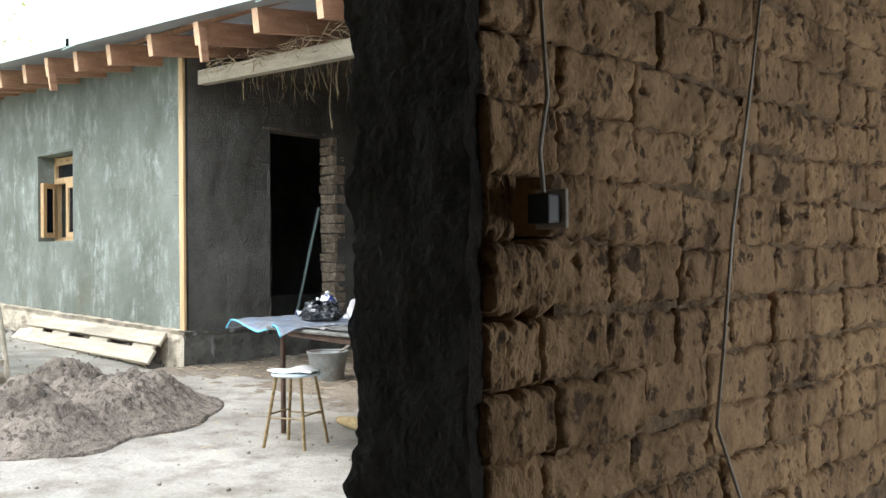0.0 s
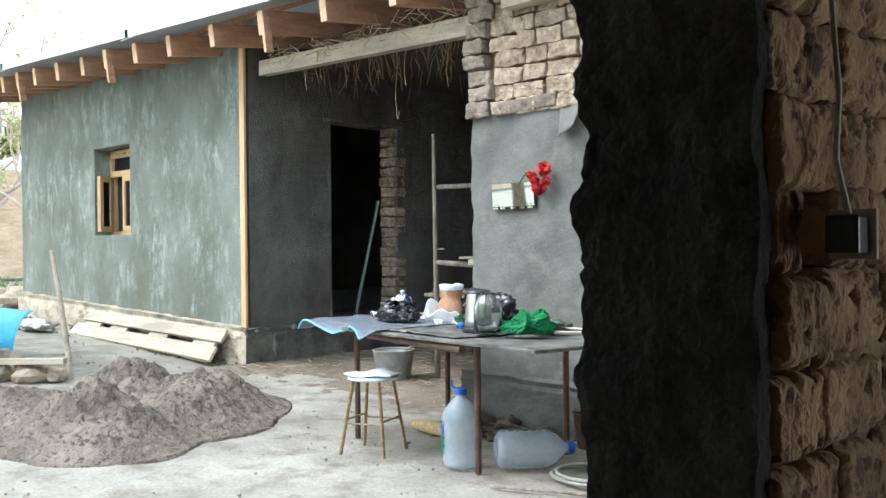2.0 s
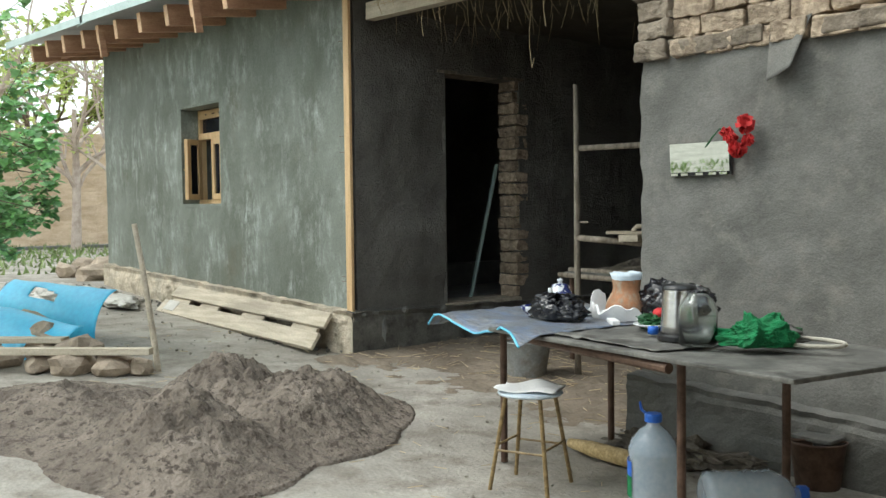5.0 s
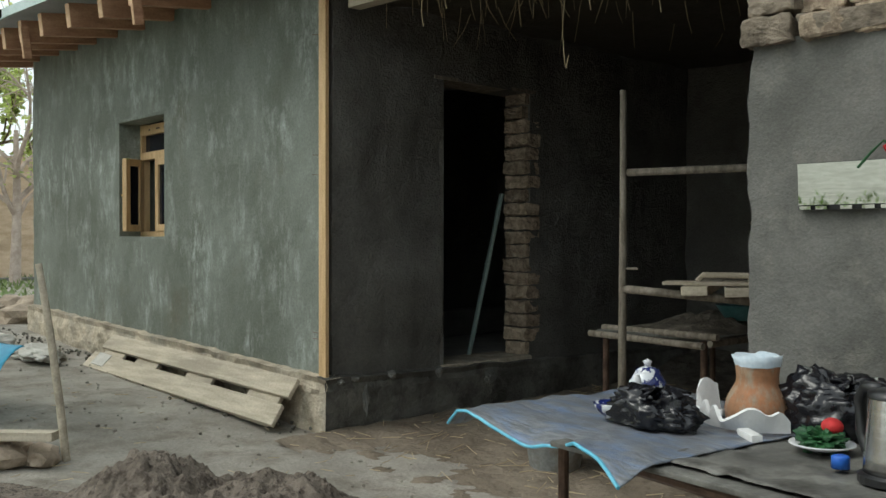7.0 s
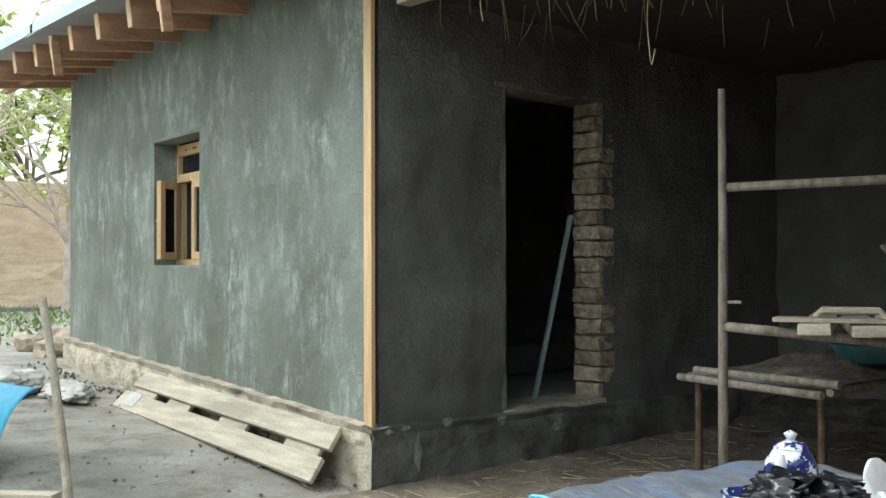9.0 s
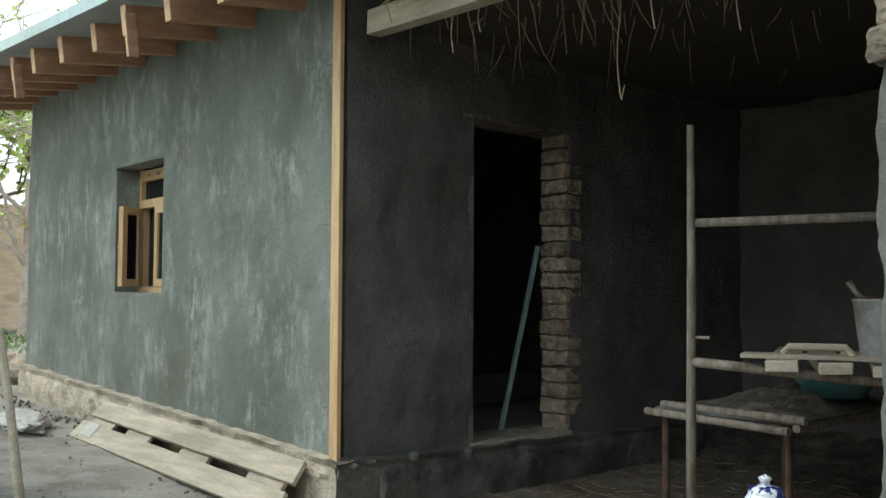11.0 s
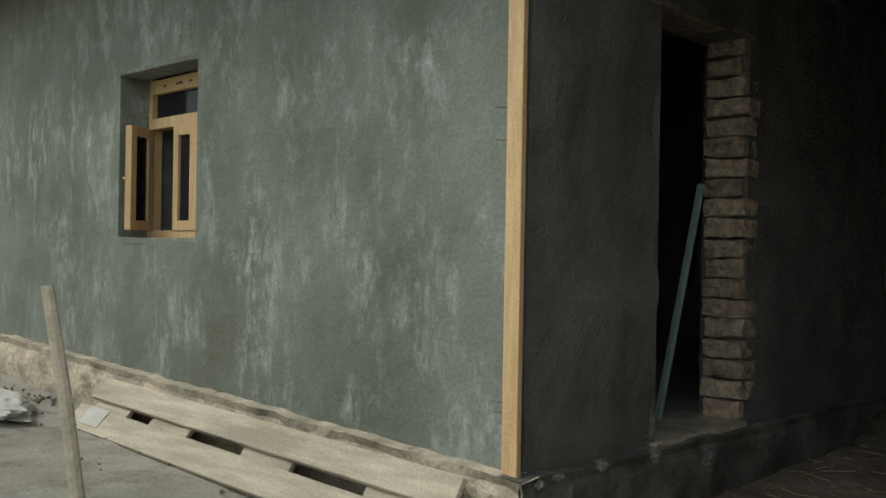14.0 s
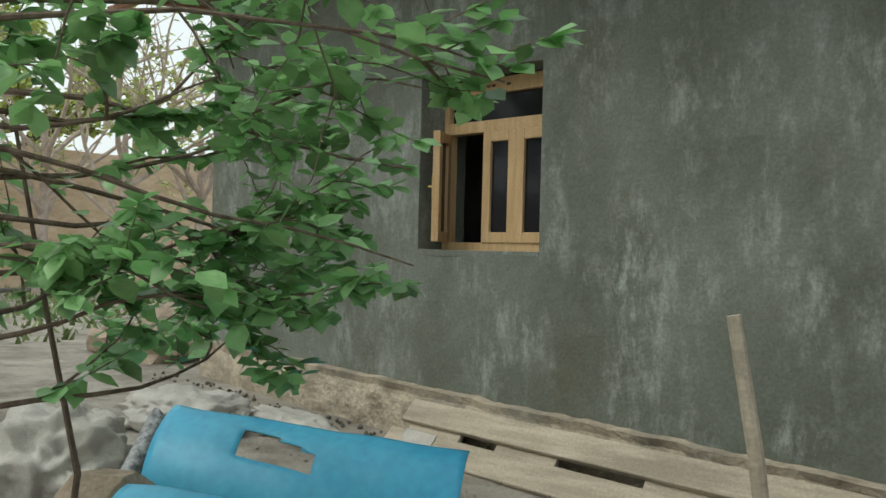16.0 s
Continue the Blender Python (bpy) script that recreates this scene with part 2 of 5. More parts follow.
M_CABLE = mat("dusty_white_cable", (0.36, 0.33, 0.27), (0.48, 0.45, 0.38), 10.0, 0.6, 0.1)
M_LEAF = mat("apple_leaf", (0.115, 0.27, 0.085), (0.29, 0.48, 0.22), 2.6, 0.34, 0.2, fine=30)
M_LEAF_PALE = mat("spring_leaf", (0.28, 0.36, 0.09), (0.50, 0.55, 0.22), 2.0, 0.6, 0.1)
M_BARK = mat("grey_brown_bark", (0.10, 0.07, 0.05), (0.22, 0.165, 0.125), 12.0, 0.9, 0.8, stretch=(2, 2, 0.6))
M_BARK_PALE = mat("pale_bare_branches", (0.38, 0.30, 0.25), (0.56, 0.47, 0.4), 6.0, 0.9, 0.3)
M_GRASS = mat("grass_blades", (0.10, 0.16, 0.04), (0.22, 0.28, 0.10), 2.0, 0.7, 0.0)
M_FENCE = mat("tan_mud_wall", (0.56, 0.41, 0.27), (0.74, 0.58, 0.42), 2.0, 0.95, 0.8, stretch=(1, 1, 3), depth=0.05)
M_DARKROOM = mat("unlit_room_mud", (0.06, 0.06, 0.055), (0.10, 0.10, 0.095), 3.0, 0.95, 0.4)
M_PALEGREENPOLE = mat("pale_green_painted_lath", (0.26, 0.36, 0.33), (0.36, 0.46, 0.43), 6.0, 0.6, 0.1)
M_TEAL = mat("teal_enamel", (0.05, 0.17, 0.17), (0.12, 0.25, 0.25), 9.0, 0.5, 0.1)
M_BRASS = mat("brass_handle", (0.55, 0.38, 0.14), (0.65, 0.46, 0.2), 6.0, 0.3, 0.0, metal=1.0)
M_WICKER = mat("straw_rope", (0.42, 0.30, 0.13), (0.62, 0.47, 0.25), 30.0, 0.85, 0.8)
M_HOSE = mat("pale_hose", (0.26, 0.28, 0.24), (0.38, 0.4, 0.36), 8.0, 0.5, 0.1)
M_BAMBOO = mat("brown_tube_leg", (0.14, 0.09, 0.035), (0.30, 0.21, 0.09), 20.0, 0.5, 0.1, stretch=(1, 1, 2))
for m in (M_LEAF, M_LEAF_PALE):
    shader = m.node_tree.nodes["Principled BSDF"]
    thin, both = m.node_tree.nodes.new("ShaderNodeBsdfTranslucent"), m.node_tree.nodes.new("ShaderNodeMixShader")
    both.inputs[0].default_value = 0.38
    tone, lift, shade = (m.node_tree.nodes.new(kind) for kind in ("ShaderNodeNewGeometry", "ShaderNodeMapRange", "ShaderNodeHueSaturation"))
    lift.inputs[3].default_value, lift.inputs[4].default_value = 0.7, 1.75
    m.node_tree.links.new(tone.outputs["Random Per Island"], lift.inputs[0])
    m.node_tree.links.new(lift.outputs[0], shade.inputs["Value"])
    m.node_tree.links.new(shader.inputs["Base Color"].links[0].from_socket, shade.inputs["Color"])
    m.node_tree.links.new(shade.outputs[0], shader.inputs["Base Color"])
    m.node_tree.links.new(shader.inputs["Base Color"].links[0].from_socket, thin.inputs[0])
    m.node_tree.links.new(shader.outputs[0], both.inputs[1])
    m.node_tree.links.new(thin.outputs[0], both.inputs[2])
    m.node_tree.links.new(both.outputs[0], m.node_tree.nodes["Material Output"].inputs[0])
M_GLASS = glassy("clear_glass", (0.93, 0.97, 0.95))
M_PET = mat("thin_clear_plastic", (0.50, 0.60, 0.70), (0.60, 0.70, 0.78), 6.0, 0.12, 0.1)
M_PET.node_tree.nodes["Principled BSDF"].inputs["Alpha"].default_value = 0.42
M_MIRROR = mat("mirror_silver", (0.80, 0.86, 0.80), (0.84, 0.89, 0.84), 2.0, 0.02, 0.0, metal=1.0)
M_PANE = mat("dark_reflecting_pane", (0.012, 0.013, 0.018), (0.016, 0.017, 0.024), 2.0, 0.08, 0.0)
M_PANE.node_tree.nodes["Principled BSDF"].inputs["Specular IOR Level"].default_value = 0.22


# ---- mesh helpers ----
def rnd(a, b):
    return random.uniform(a, b)


def part(name, bm, material, parent=None, label="", m=None, smooth=False):
    me = bpy.data.meshes.new(name)
    bmesh.ops.recalc_face_normals(bm, faces=bm.faces[:])
    if smooth:
        for f in bm.faces:
            f.smooth = True
    bm.to_mesh(me)
    bm.free()
    me.materials.append(material)
    ob = new(name, me)
    if parent:
        ob.parent = parent
    if m is not None:
        ob.matrix_basis = m
    if label:
        ob["label"] = label
    return ob


def piece(name, me, parent, m):
    ob = new(name, me)
    ob.parent = parent
    ob.matrix_basis = m
    return ob


def thing(name, m, label, category, group="", kind=""):
    ob = new(name)
    ob.matrix_basis = m
    ob.empty_display_size = 0.1
    return tagged(ob, label, category, group, kind)


def box(bm, x0, y0, z0, x1, y1, z1, m=None, bevel=0.0):
    b = bmesh.new()
    bmesh.ops.create_cube(b, size=1)
    for v in b.verts:
        v.co = Vector((x0 + (v.co.x + 0.5) * (x1 - x0), y0 + (v.co.y + 0.5) * (y1 - y0), z0 + (v.co.z + 0.5) * (z1 - z0)))
    if bevel:
        bmesh.ops.bevel(b, geom=b.edges[:], offset=bevel, segments=2, affect="EDGES", profile=0.6)
    if m is not None:
        b.transform(m)
    tmp = bpy.data.meshes.new("tmp")
    b.to_mesh(tmp)
    b.free()
    bm.from_mesh(tmp)
    bpy.data.meshes.remove(tmp)
    return bm


def cbox(*a, **k):
    return box(bmesh.new(), *a, **k)


def tube(bm, pts, radii, sides=8, caps=True):
    """A tube through the points; radii is one radius or one for each point."""
    pts = [Vector(p) for p in pts]
    if not isinstance(radii, (list, tuple)):
        radii = [radii] * len(pts)
    rings = []
    up = Vector((0.13, 0.21, 0.97))
    for i, p in enumerate(pts):
        d = (pts[min(i + 1, len(pts) - 1)] - pts[max(i - 1, 0)]).normalized()
        a = d.cross(up)
        if a.length < 0.1:
            a = d.cross(Vector((1, 0, 0)))
        a.normalize()
        c = d.cross(a)
        rings.append([bm.verts.new(p + radii[i] * (math.cos(2 * math.pi * k / sides) * a + math.sin(2 * math.pi * k / sides) * c)) for k in range(sides)])
    for r0, r1 in zip(rings, rings[1:]):
        for k in range(sides):
            bm.faces.new((r0[k], r0[(k + 1) % sides], r1[(k + 1) % sides], r1[k]))
    if caps:
        bm.faces.new(rings[0])
        bm.faces.new(rings[-1])
    return bm


def ctube(pts, radii, sides=8):
    return tube(bmesh.new(), pts, radii, sides)


def lathe(bm, profile, sides=28):
    """Turns (radius, height) pairs round z."""
    rings = [[bm.verts.new((max(r, 1e-4) * math.cos(2 * math.pi * k / sides), max(r, 1e-4) * math.sin(2 * math.pi * k / sides), z)) for k in range(sides)] for r, z in profile]
    for r0, r1 in zip(rings, rings[1:]):
        for k in range(sides):
            bm.faces.new((r0[k], r0[(k + 1) % sides], r1[(k + 1) % sides], r1[k]))
    return bm


def roughen(bm, amount, scale, seed=0.0):
    for v in bm.verts:
        v.co += amount * Vector(noise.noise_vector(v.co * scale + Vector((seed, seed * 1.7, -seed))))
    return bm


def grid(nx, ny, f):
    """A sheet of nx by ny cells; f(u, v) gives the place."""
    bm = bmesh.new()
    vs = [[bm.verts.new(f(i / nx, j / ny)) for i in range(nx + 1)] for j in range(ny + 1)]
    for j in range(ny):
        for i in range(nx):
            bm.faces.new((vs[j][i], vs[j][i + 1], vs[j + 1][i + 1], vs[j + 1][i]))
    return bm


def solid(bm, thick):
    bmesh.ops.recalc_face_normals(bm, faces=bm.faces[:])
    bmesh.ops.solidify(bm, geom=bm.faces[:], thickness=thick)
    return bm


def blob(r, sub=3, amp=0.3, scale=1.0, seed=0.0, squash=(1, 1, 1)):
    bm = bmesh.new()
    bmesh.ops.create_icosphere(bm, subdivisions=sub, radius=r)
    for v in bm.verts:
        d = v.co.normalized()
        v.co *= 1 + amp * noise.fractal(d * scale + Vector((seed, seed, seed)), 0.7, 2.0, 4)
        v.co = Vector((v.co.x * squash[0], v.co.y * squash[1], v.co.z * squash[2]))
    return bm


def ground_z(x, y):
    """The yard rises gently towards the far end of the house."""
    return min(0.4, 0.045 * max(0.0, -5.0 - x))


def wall_panel(length, height, holes, thick, nx, nz, rise=0.0, amp=0.006, base=0.0):
    """A wall in local x (along) and z, front face at y = 0, thick towards +y, with holes (x0, z0, x1, z1) cut through."""
    xs = sorted({round(length * i / nx, 4) for i in range(nx + 1)} | {h[i] for h in holes for i in (0, 2)})
    zs = sorted({round(base + (height - base) * i / nz, 4) for i in range(nz + 1)} | {h[i] for h in holes for i in (1, 3)})
    bm = bmesh.new()
    vs = {}

    def vert(i, j):
        if (i, j) not in vs:
            x, z = xs[i], zs[j]
            edge = any(abs(x - q) < 0.02 for h in holes for q in (h[0], h[2]))
            vs[i, j] = bm.verts.new((x, 0 if edge else amp * noise.fractal(Vector((x * 1.5, z * 1.5, 3.1)), 0.6, 2, 4), z + rise * x))
        return vs[i, j]
    for i in range(len(xs) - 1):
        for j in range(len(zs) - 1):
            cx, cz = (xs[i] + xs[i + 1]) / 2, (zs[j] + zs[j + 1]) / 2
            if any(h[0] < cx < h[2] and h[1] < cz < h[3] for h in holes):
                continue
            bm.faces.new((vert(i, j), vert(i + 1, j), vert(i + 1, j + 1), vert(i, j + 1)))
    geo = bmesh.ops.extrude_face_region(bm, geom=bm.faces[:])
    for v in geo["geom"]:
        if isinstance(v, bmesh.types.BMVert):
            v.co.y = thick
    return bm

# ---- ground ----
def spread(u, mid, reach):
    s = 2 * u - 1
    return mid + 14 * s + (reach - 14) * s ** 7


def ground_point(u, v):
    x, y = spread(u, -7, 600), spread(v, 3, 600)
    near = math.exp(-((x + 7) ** 2 + (y - 3) ** 2) / 200)
    z = ground_z(x, y) + 0.012 * near * noise.fractal(Vector((x * 2.2, y * 2.2, 0)), 0.6, 2, 4) + 0.02 * noise.noise(Vector((x * 0.4, y * 0.4, 2)))
    return (x, y, z - 0.01)


tagged(part("ground", grid(220, 220, ground_point), M_GROUND, smooth=True), "dry trodden pale earth of a yard", "ground", kind="structure")

# ---- the house: plastered front, dark porch wall, plinths ----
CX, CY = -8.13, 5.22
HOUSE = pose(-13.96, 5.42, 0, 0, 0, -1.96)
FL = 5.83
WX0, WX1, WZ0, WZ1 = 2.40, 3.36, 1.50, 2.565
front = tagged(part("wall_front", wall_panel(FL - 0.04, 3.42, [(WX0, WZ0, WX1, WZ1)], 0.4, 60, 34, -0.03, 0.012, 0.62), M_PLASTER, m=HOUSE, smooth=False),
               "grey-green cement plastered house wall with pale streaks", "wall", kind="structure")
PORCH = pose(CX, CY + 0.03, 0, 0, 0, 90)
DX0, DX1, DZ0, DZ1 = 1.0, 1.94, 0.47, 2.58
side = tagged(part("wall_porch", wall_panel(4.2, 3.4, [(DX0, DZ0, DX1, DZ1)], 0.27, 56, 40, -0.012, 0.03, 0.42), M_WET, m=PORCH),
              "damp mud plastered porch wall with a doorway, haze in its tone", "wall", kind="structure")


def plinth(length, z_left, z_right, proud, cells, seed, below=-0.1):
    def f(u, v):
        x = u * length
        top = z_left + (z_right - z_left) * u + 0.018 * noise.fractal(Vector((x * 3, seed, 0)), 0.8, 2, 4)
        if v < 0.75:
            z = below + (top - below) * v / 0.75
            y = -proud - 0.022 * noise.fractal(Vector((x * 2.5, z * 3.5, seed)), 0.8, 2, 5)
            if v > 0.68:
                y += 0.015
        else:
            z = top + 0.012 * (v - 0.75) / 0.25
            y = -proud + (proud + 0.05) * (v - 0.75) / 0.25
        return (x, y, z)
    return grid(cells, 20, f)


tagged(part("plinth_front", plinth(FL + 0.07, 0.67, 0.49, 0.07, 150, 1.0), M_PLINTH, m=HOUSE), "crumbling tan earth plinth under the plastered wall", "plinth", kind="structure")
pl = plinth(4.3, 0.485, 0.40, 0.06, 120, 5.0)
tagged(part("plinth_porch", pl, M_PLINTH_DARK, m=PORCH @ Matrix.Translation((-0.1, 0, 0))), "damp rough plinth along the porch, greyed for haze", "plinth", kind="structure")
# crumbs and white drips of plaster on the porch plinth
for k, (x, z, w, h) in enumerate([(0.33, 0.33, 0.03, 0.16), (0.56, 0.47, 0.06, 0.05), (0.24, 0.47, 0.05, 0.03), (1.0, 0.45, 0.05, 0.06), (1.52, 0.36, 0.09, 0.09), (0.12, 0.46, 0.04, 0.03)]):
    part("plaster_crumb", blob(1.0, 3, 0.5, 1.6, k * 2.3, (w * 0.6, 0.022, h * 0.55)), M_PALE, bpy.data.objects["plinth_porch"], m=Matrix.Translation((x, -0.062, z)))

# closing walls of the house and its dark room
# Room tone raised to stand for the haze over the dark doorway.
inner = mat("room_mud", (0.20, 0.20, 0.19), (0.32, 0.32, 0.30), 3.0, 0.95, 0.4)
def struct(name, bm, material, label, category, m=None):
    return tagged(part(name, bm, material, m=m), label, category, kind="structure")


struct("wall_west", cbox(-13.95, 5.86, 0, -13.55, 9.6, 3.4), M_PLASTER, "grey plastered end wall of the house", "wall")
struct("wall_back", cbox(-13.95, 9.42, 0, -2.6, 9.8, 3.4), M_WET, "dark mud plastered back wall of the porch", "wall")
struct("floor_room", cbox(-13.55, 5.7, 0.3, -8.2, 9.42, 0.46), inner, "dark earth floor of the room behind the doorway", "floor")
struct("partition_room", cbox(-12.4, 5.7, 0.46, -12.2, 9.42, 3.3), inner, "dark mud wall inside the room", "wall")
struct("ceiling_room", cbox(-13.55, 5.7, 3.2, -8.41, 9.42, 3.28), inner, "dark ceiling of the room", "ceiling")
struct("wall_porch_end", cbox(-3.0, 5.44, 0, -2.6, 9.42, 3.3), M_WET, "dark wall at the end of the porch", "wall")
sill = roughen(cbox(-8.5, 6.22, 0.40, -8.105, 7.2, 0.482, bevel=0.02), 0.012, 9)
struct("door_sill", sill, M_PLINTH, "crumbled earth sill of the doorway", "sill")
struct("lintel", cbox(-8.38, 6.16, 2.56, -8.125, 7.25, 2.585), M_POLE, "rough board over the doorway", "lintel")
struct("low_block", roughen(cbox(-9.9, 6.2, 0.46, -9.7, 8.6, 0.72, bevel=0.02), 0.01, 8), M_PALE, "low pale block inside the dark room", "block")

# sun-dried brick reveal of the doorway
jamb = thing("door_reveal", Matrix.Translation((0, 0, 0)), "stack of rough adobe bricks lining the doorway", "brick reveal", kind="structure")
for k in range(19):
    z = 0.48 + k * 0.1105
    b = cbox(-8.37 + rnd(0, .02), 7.125 + rnd(-0.012, 0.02), z + 0.004, -8.125 + rnd(-0.03, 0.012), 7.3, z + rnd(0.096, 0.106), bevel=0.012)
    bmesh.ops.subdivide_edges(b, edges=[e for e in b.edges if e.calc_length() > 0.06], cuts=3, use_grid_fill=True)
    part("brick", roughen(roughen(b, 0.014, 13, k), 0.008, 45, k), M_ADOBE_PALE, jamb)

# corner board
cb = thing("corner_board", pose(CX - 0.005, CY - 0.02, 0.49, 0, 0, -1.96), "pale planed wooden board nailed up the house corner", "board")
part("board", cbox(-0.062, -0.014, 0, 0.018, 0.014, 2.78, bevel=0.003), M_WOOD, cb)
for z in (0.25, 0.29, 1.33, 1.46, 2.25):
    part("nail", ctube([(-0.055, -0.02, z), (-0.10, -0.035, z + rnd(-.005, .005))], 0.0025, 5), M_PIPE, cb, "bent rusty nail")

# ---- window in the front wall ----
ZS = -0.03 * 2.9
win = thing("window_1", HOUSE @ Matrix.Translation((WX0, 0, WZ0 + ZS)), "raw pine window, one casement standing open", "window", kind="structure")
WW, WH, D = WX1 - WX0, WZ1 - WZ0, 0.20
frame_bm = bmesh.new()
for a in ((0.004, D, 0, 0.045, D + 0.08, WH), (WW - 0.085, D, 0, WW - 0.02, D + 0.08, WH), (0.045, D, WH - 0.11, WW - 0.085, D + 0.08, WH - 0.02),
          (0.045, D, 0.0, WW - 0.085, D + 0.08, 0.06), (0.045, D - 0.004, 0.725, WW - 0.085, D + 0.08, 0.795)):
    box(frame_bm, *a, bevel=0.004)
part("window_frame", frame_bm, M_WOOD, win)
part("window_sill", roughen(cbox(0.005, 0.004, -0.03, WW - 0.005, D + 0.1, 0.010, bevel=0.006), 0.004, 20), M_PLASTER, win, "rough mortar sill")
part("head_edge", roughen(cbox(-0.01, -0.008, WH - 0.012, WW + 0.01, 0.18, WH + 0.02, bevel=0.008), 0.012, 25), M_PLASTER, win)
part("pane", cbox(0.046, D + 0.04, 0.80, WW - 0.09, D + 0.045, WH - 0.11), M_PANE, win, "dark transom glass")


def casement(w, h, parent, m):
    leaf = part("casement", bmesh.new(), M_WOOD, parent, m=m)
    bm = bmesh.new()
    s = 0.062
    for a in ((0, 0, 0, s, 0.045, h), (w - s, 0, 0, w, 0.045, h), (s, 0, h - s, w - s, 0.045, h), (s, 0, 0, w - s, 0.045, s)):
        box(bm, *a, bevel=0.005)
    bm.to_mesh(leaf.data)
    bm.free()
    part("pane", cbox(s, 0.02, s, w - s, 0.025, h - s), M_PANE, leaf, "dark glass")
    return leaf


LW = (WW - 0.17) / 3
LH = 0.665
casement(LW, LH, win, Matrix.Translation((0.085 + LW, D - 0.01, 0.06)))
casement(LW, LH, win, Matrix.Translation((0.085 + 2 * LW, D - 0.012, 0.06)))
leaf = casement(LW, LH, win, pose(0.015, D - 0.004, 0.06, 0, 0, -60))
part("handle", tube(ctube([(LW - 0.03, -0.03, 0.33), (LW - 0.03, 0.0, 0.33)], 0.008), [(LW - 0.03, -0.03, 0.33), (LW - 0.11, -0.03, 0.33)], 0.007), M_BRASS, leaf, "brass lever handle")
part("handle_plate", cbox(LW - 0.045, -0.006, 0.26, LW - 0.015, 0.0, 0.40, bevel=0.002), M_BRASS, leaf)
for k, x in enumerate((0.2, 0.36, 0.40, 0.52)):
    part("pencil_mark", cbox(x, D - 0.004, WH - 0.075, x + 0.03, D - 0.001, WH - 0.06), M_PIPE, win)

# ---- roof: eave, rafters, porch ceiling ----
def eave_z(x):
    return 3.31 + 0.035 * max(-6.0, min(7.0, -7.6 - x))


roof = thing("roof", Matrix.Identity(4), "low pitched sheet metal roof with deep eave", "roof", kind="structure")
part("sheet", solid(grid(40, 6, lambda u, v: (-15.0 + 12.8 * u, 4.56 + 5.6 * v, eave_z(-15.0 + 12.8 * u) + 0.02 + 0.95 * v)), 0.012), M_SOFFIT, roof, "grey sheet underside")
fas = bmesh.new()
for a, b in ((-15.05, -12.35), (-12.35, -9.2), (-9.2, -6.0), (-6.0, -2.2)):
    za, zb = eave_z(a), eave_z(b)
    vs = [fas.verts.new(p) for p in ((a, 4.54, za - 0.03), (b + 0.06, 4.54, zb - 0.03), (b + 0.06, 4.54, zb + 0.055), (a, 4.54, za + 0.055), (a, 4.60, za + 0.08), (b + 0.06, 4.60, zb + 0.08))]
    fas.faces.new(vs[:4])
    fas.faces.new((vs[3], vs[2], vs[5], vs[4]))
    w = [fas.verts.new(p) for p in ((a - 0.05, 4.52, za - 0.05), (a + 0.22, 4.53, za - 0.035), (a + 0.28, 4.60, za - 0.01), (a + 0.04, 4.60, za - 0.01))]
    fas.faces.new(w)
part("fascia", solid(fas, 0.01), M_ROOF, roof, "pale green folded metal edge")
for k, x in enumerate((-14.4, -13.75, -13.15, -12.62, -12.12, -11.62, -11.02, -10.42, -9.78, -9.2, -8.58, -7.82, -7.02, -6.2, -5.4, -4.6, -3.8)):
    z = eave_z(x) - 0.26
    raf = part("rafter", cbox(-0.035, 0, 0, 0.035, 1.9, 0.20, bevel=0.004), M_RAFTER, roof, m=pose(x, 4.66 + rnd(-0.03, 0.03), z + 0.0, 7, 0, rnd(-1.5, 1.5)))
    part("end_grain", cbox(-0.036, -0.006, 0.002, 0.036, -0.001, 0.198), M_RAFTER_END, raf)
    if k in (4, 8, 12):
        part("hanger", cbox(0.036, -0.02, -0.15, 0.066, 0.05, 0.14, bevel=0.003), M_RAFTER, raf)
        part("end_grain", cbox(0.037, -0.026, -0.149, 0.065, -0.021, 0.139), M_RAFTER_END, raf)
part("ridge_purlin", cbox(-15, 5.02, 3.36, -2.2, 5.08, 3.40), M_RAFTER, roof)

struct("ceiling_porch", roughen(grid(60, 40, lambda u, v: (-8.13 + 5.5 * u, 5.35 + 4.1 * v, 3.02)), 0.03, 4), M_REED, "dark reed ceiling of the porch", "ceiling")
bmx = bmesh.new()
box(bmx, -0.0, -0.05, -0.07, 3.2, 0.05, 0.075, bevel=0.006)
tagged(part("porch_beam", roughen(bmx, 0.008, 5), M_BOARD, m=look((-8.0, 5.33, 2.97), (-5.0, 5.19, 2.87)) @ pose(0, 0, 0, 0, 90, 0) @ pose(0, 0, 0, 90, 0, 0)), "pale rough timber beam across the porch front", "beam")
tagged(part("beam_stub", roughen(cbox(-4.62, 4.9, 2.86, -4.22, 5.02, 2.99, bevel=0.006), 0.006, 6), M_BOARD), "short pale beam end in the brickwork", "beam")

random.seed(11)
straw = bmesh.new()
for k in range(170):
    x, y = rnd(-8.0, -4.6), 5.3 + abs(random.gauss(0, 0.9))
    L = random.choice((0.08, 0.12, 0.16, 0.25, 0.3)) * rnd(0.6, 1.3)
    dx, dy = rnd(-.12, .12), rnd(-.1, .1)
    tube(straw, [(x, y, 3.05), (x + dx * 0.4, y + dy * 0.4, 3.02 - L * 0.5), (x + dx, y + dy, 3.0 - L)], [0.003, 0.003, 0.0015], 4, False)
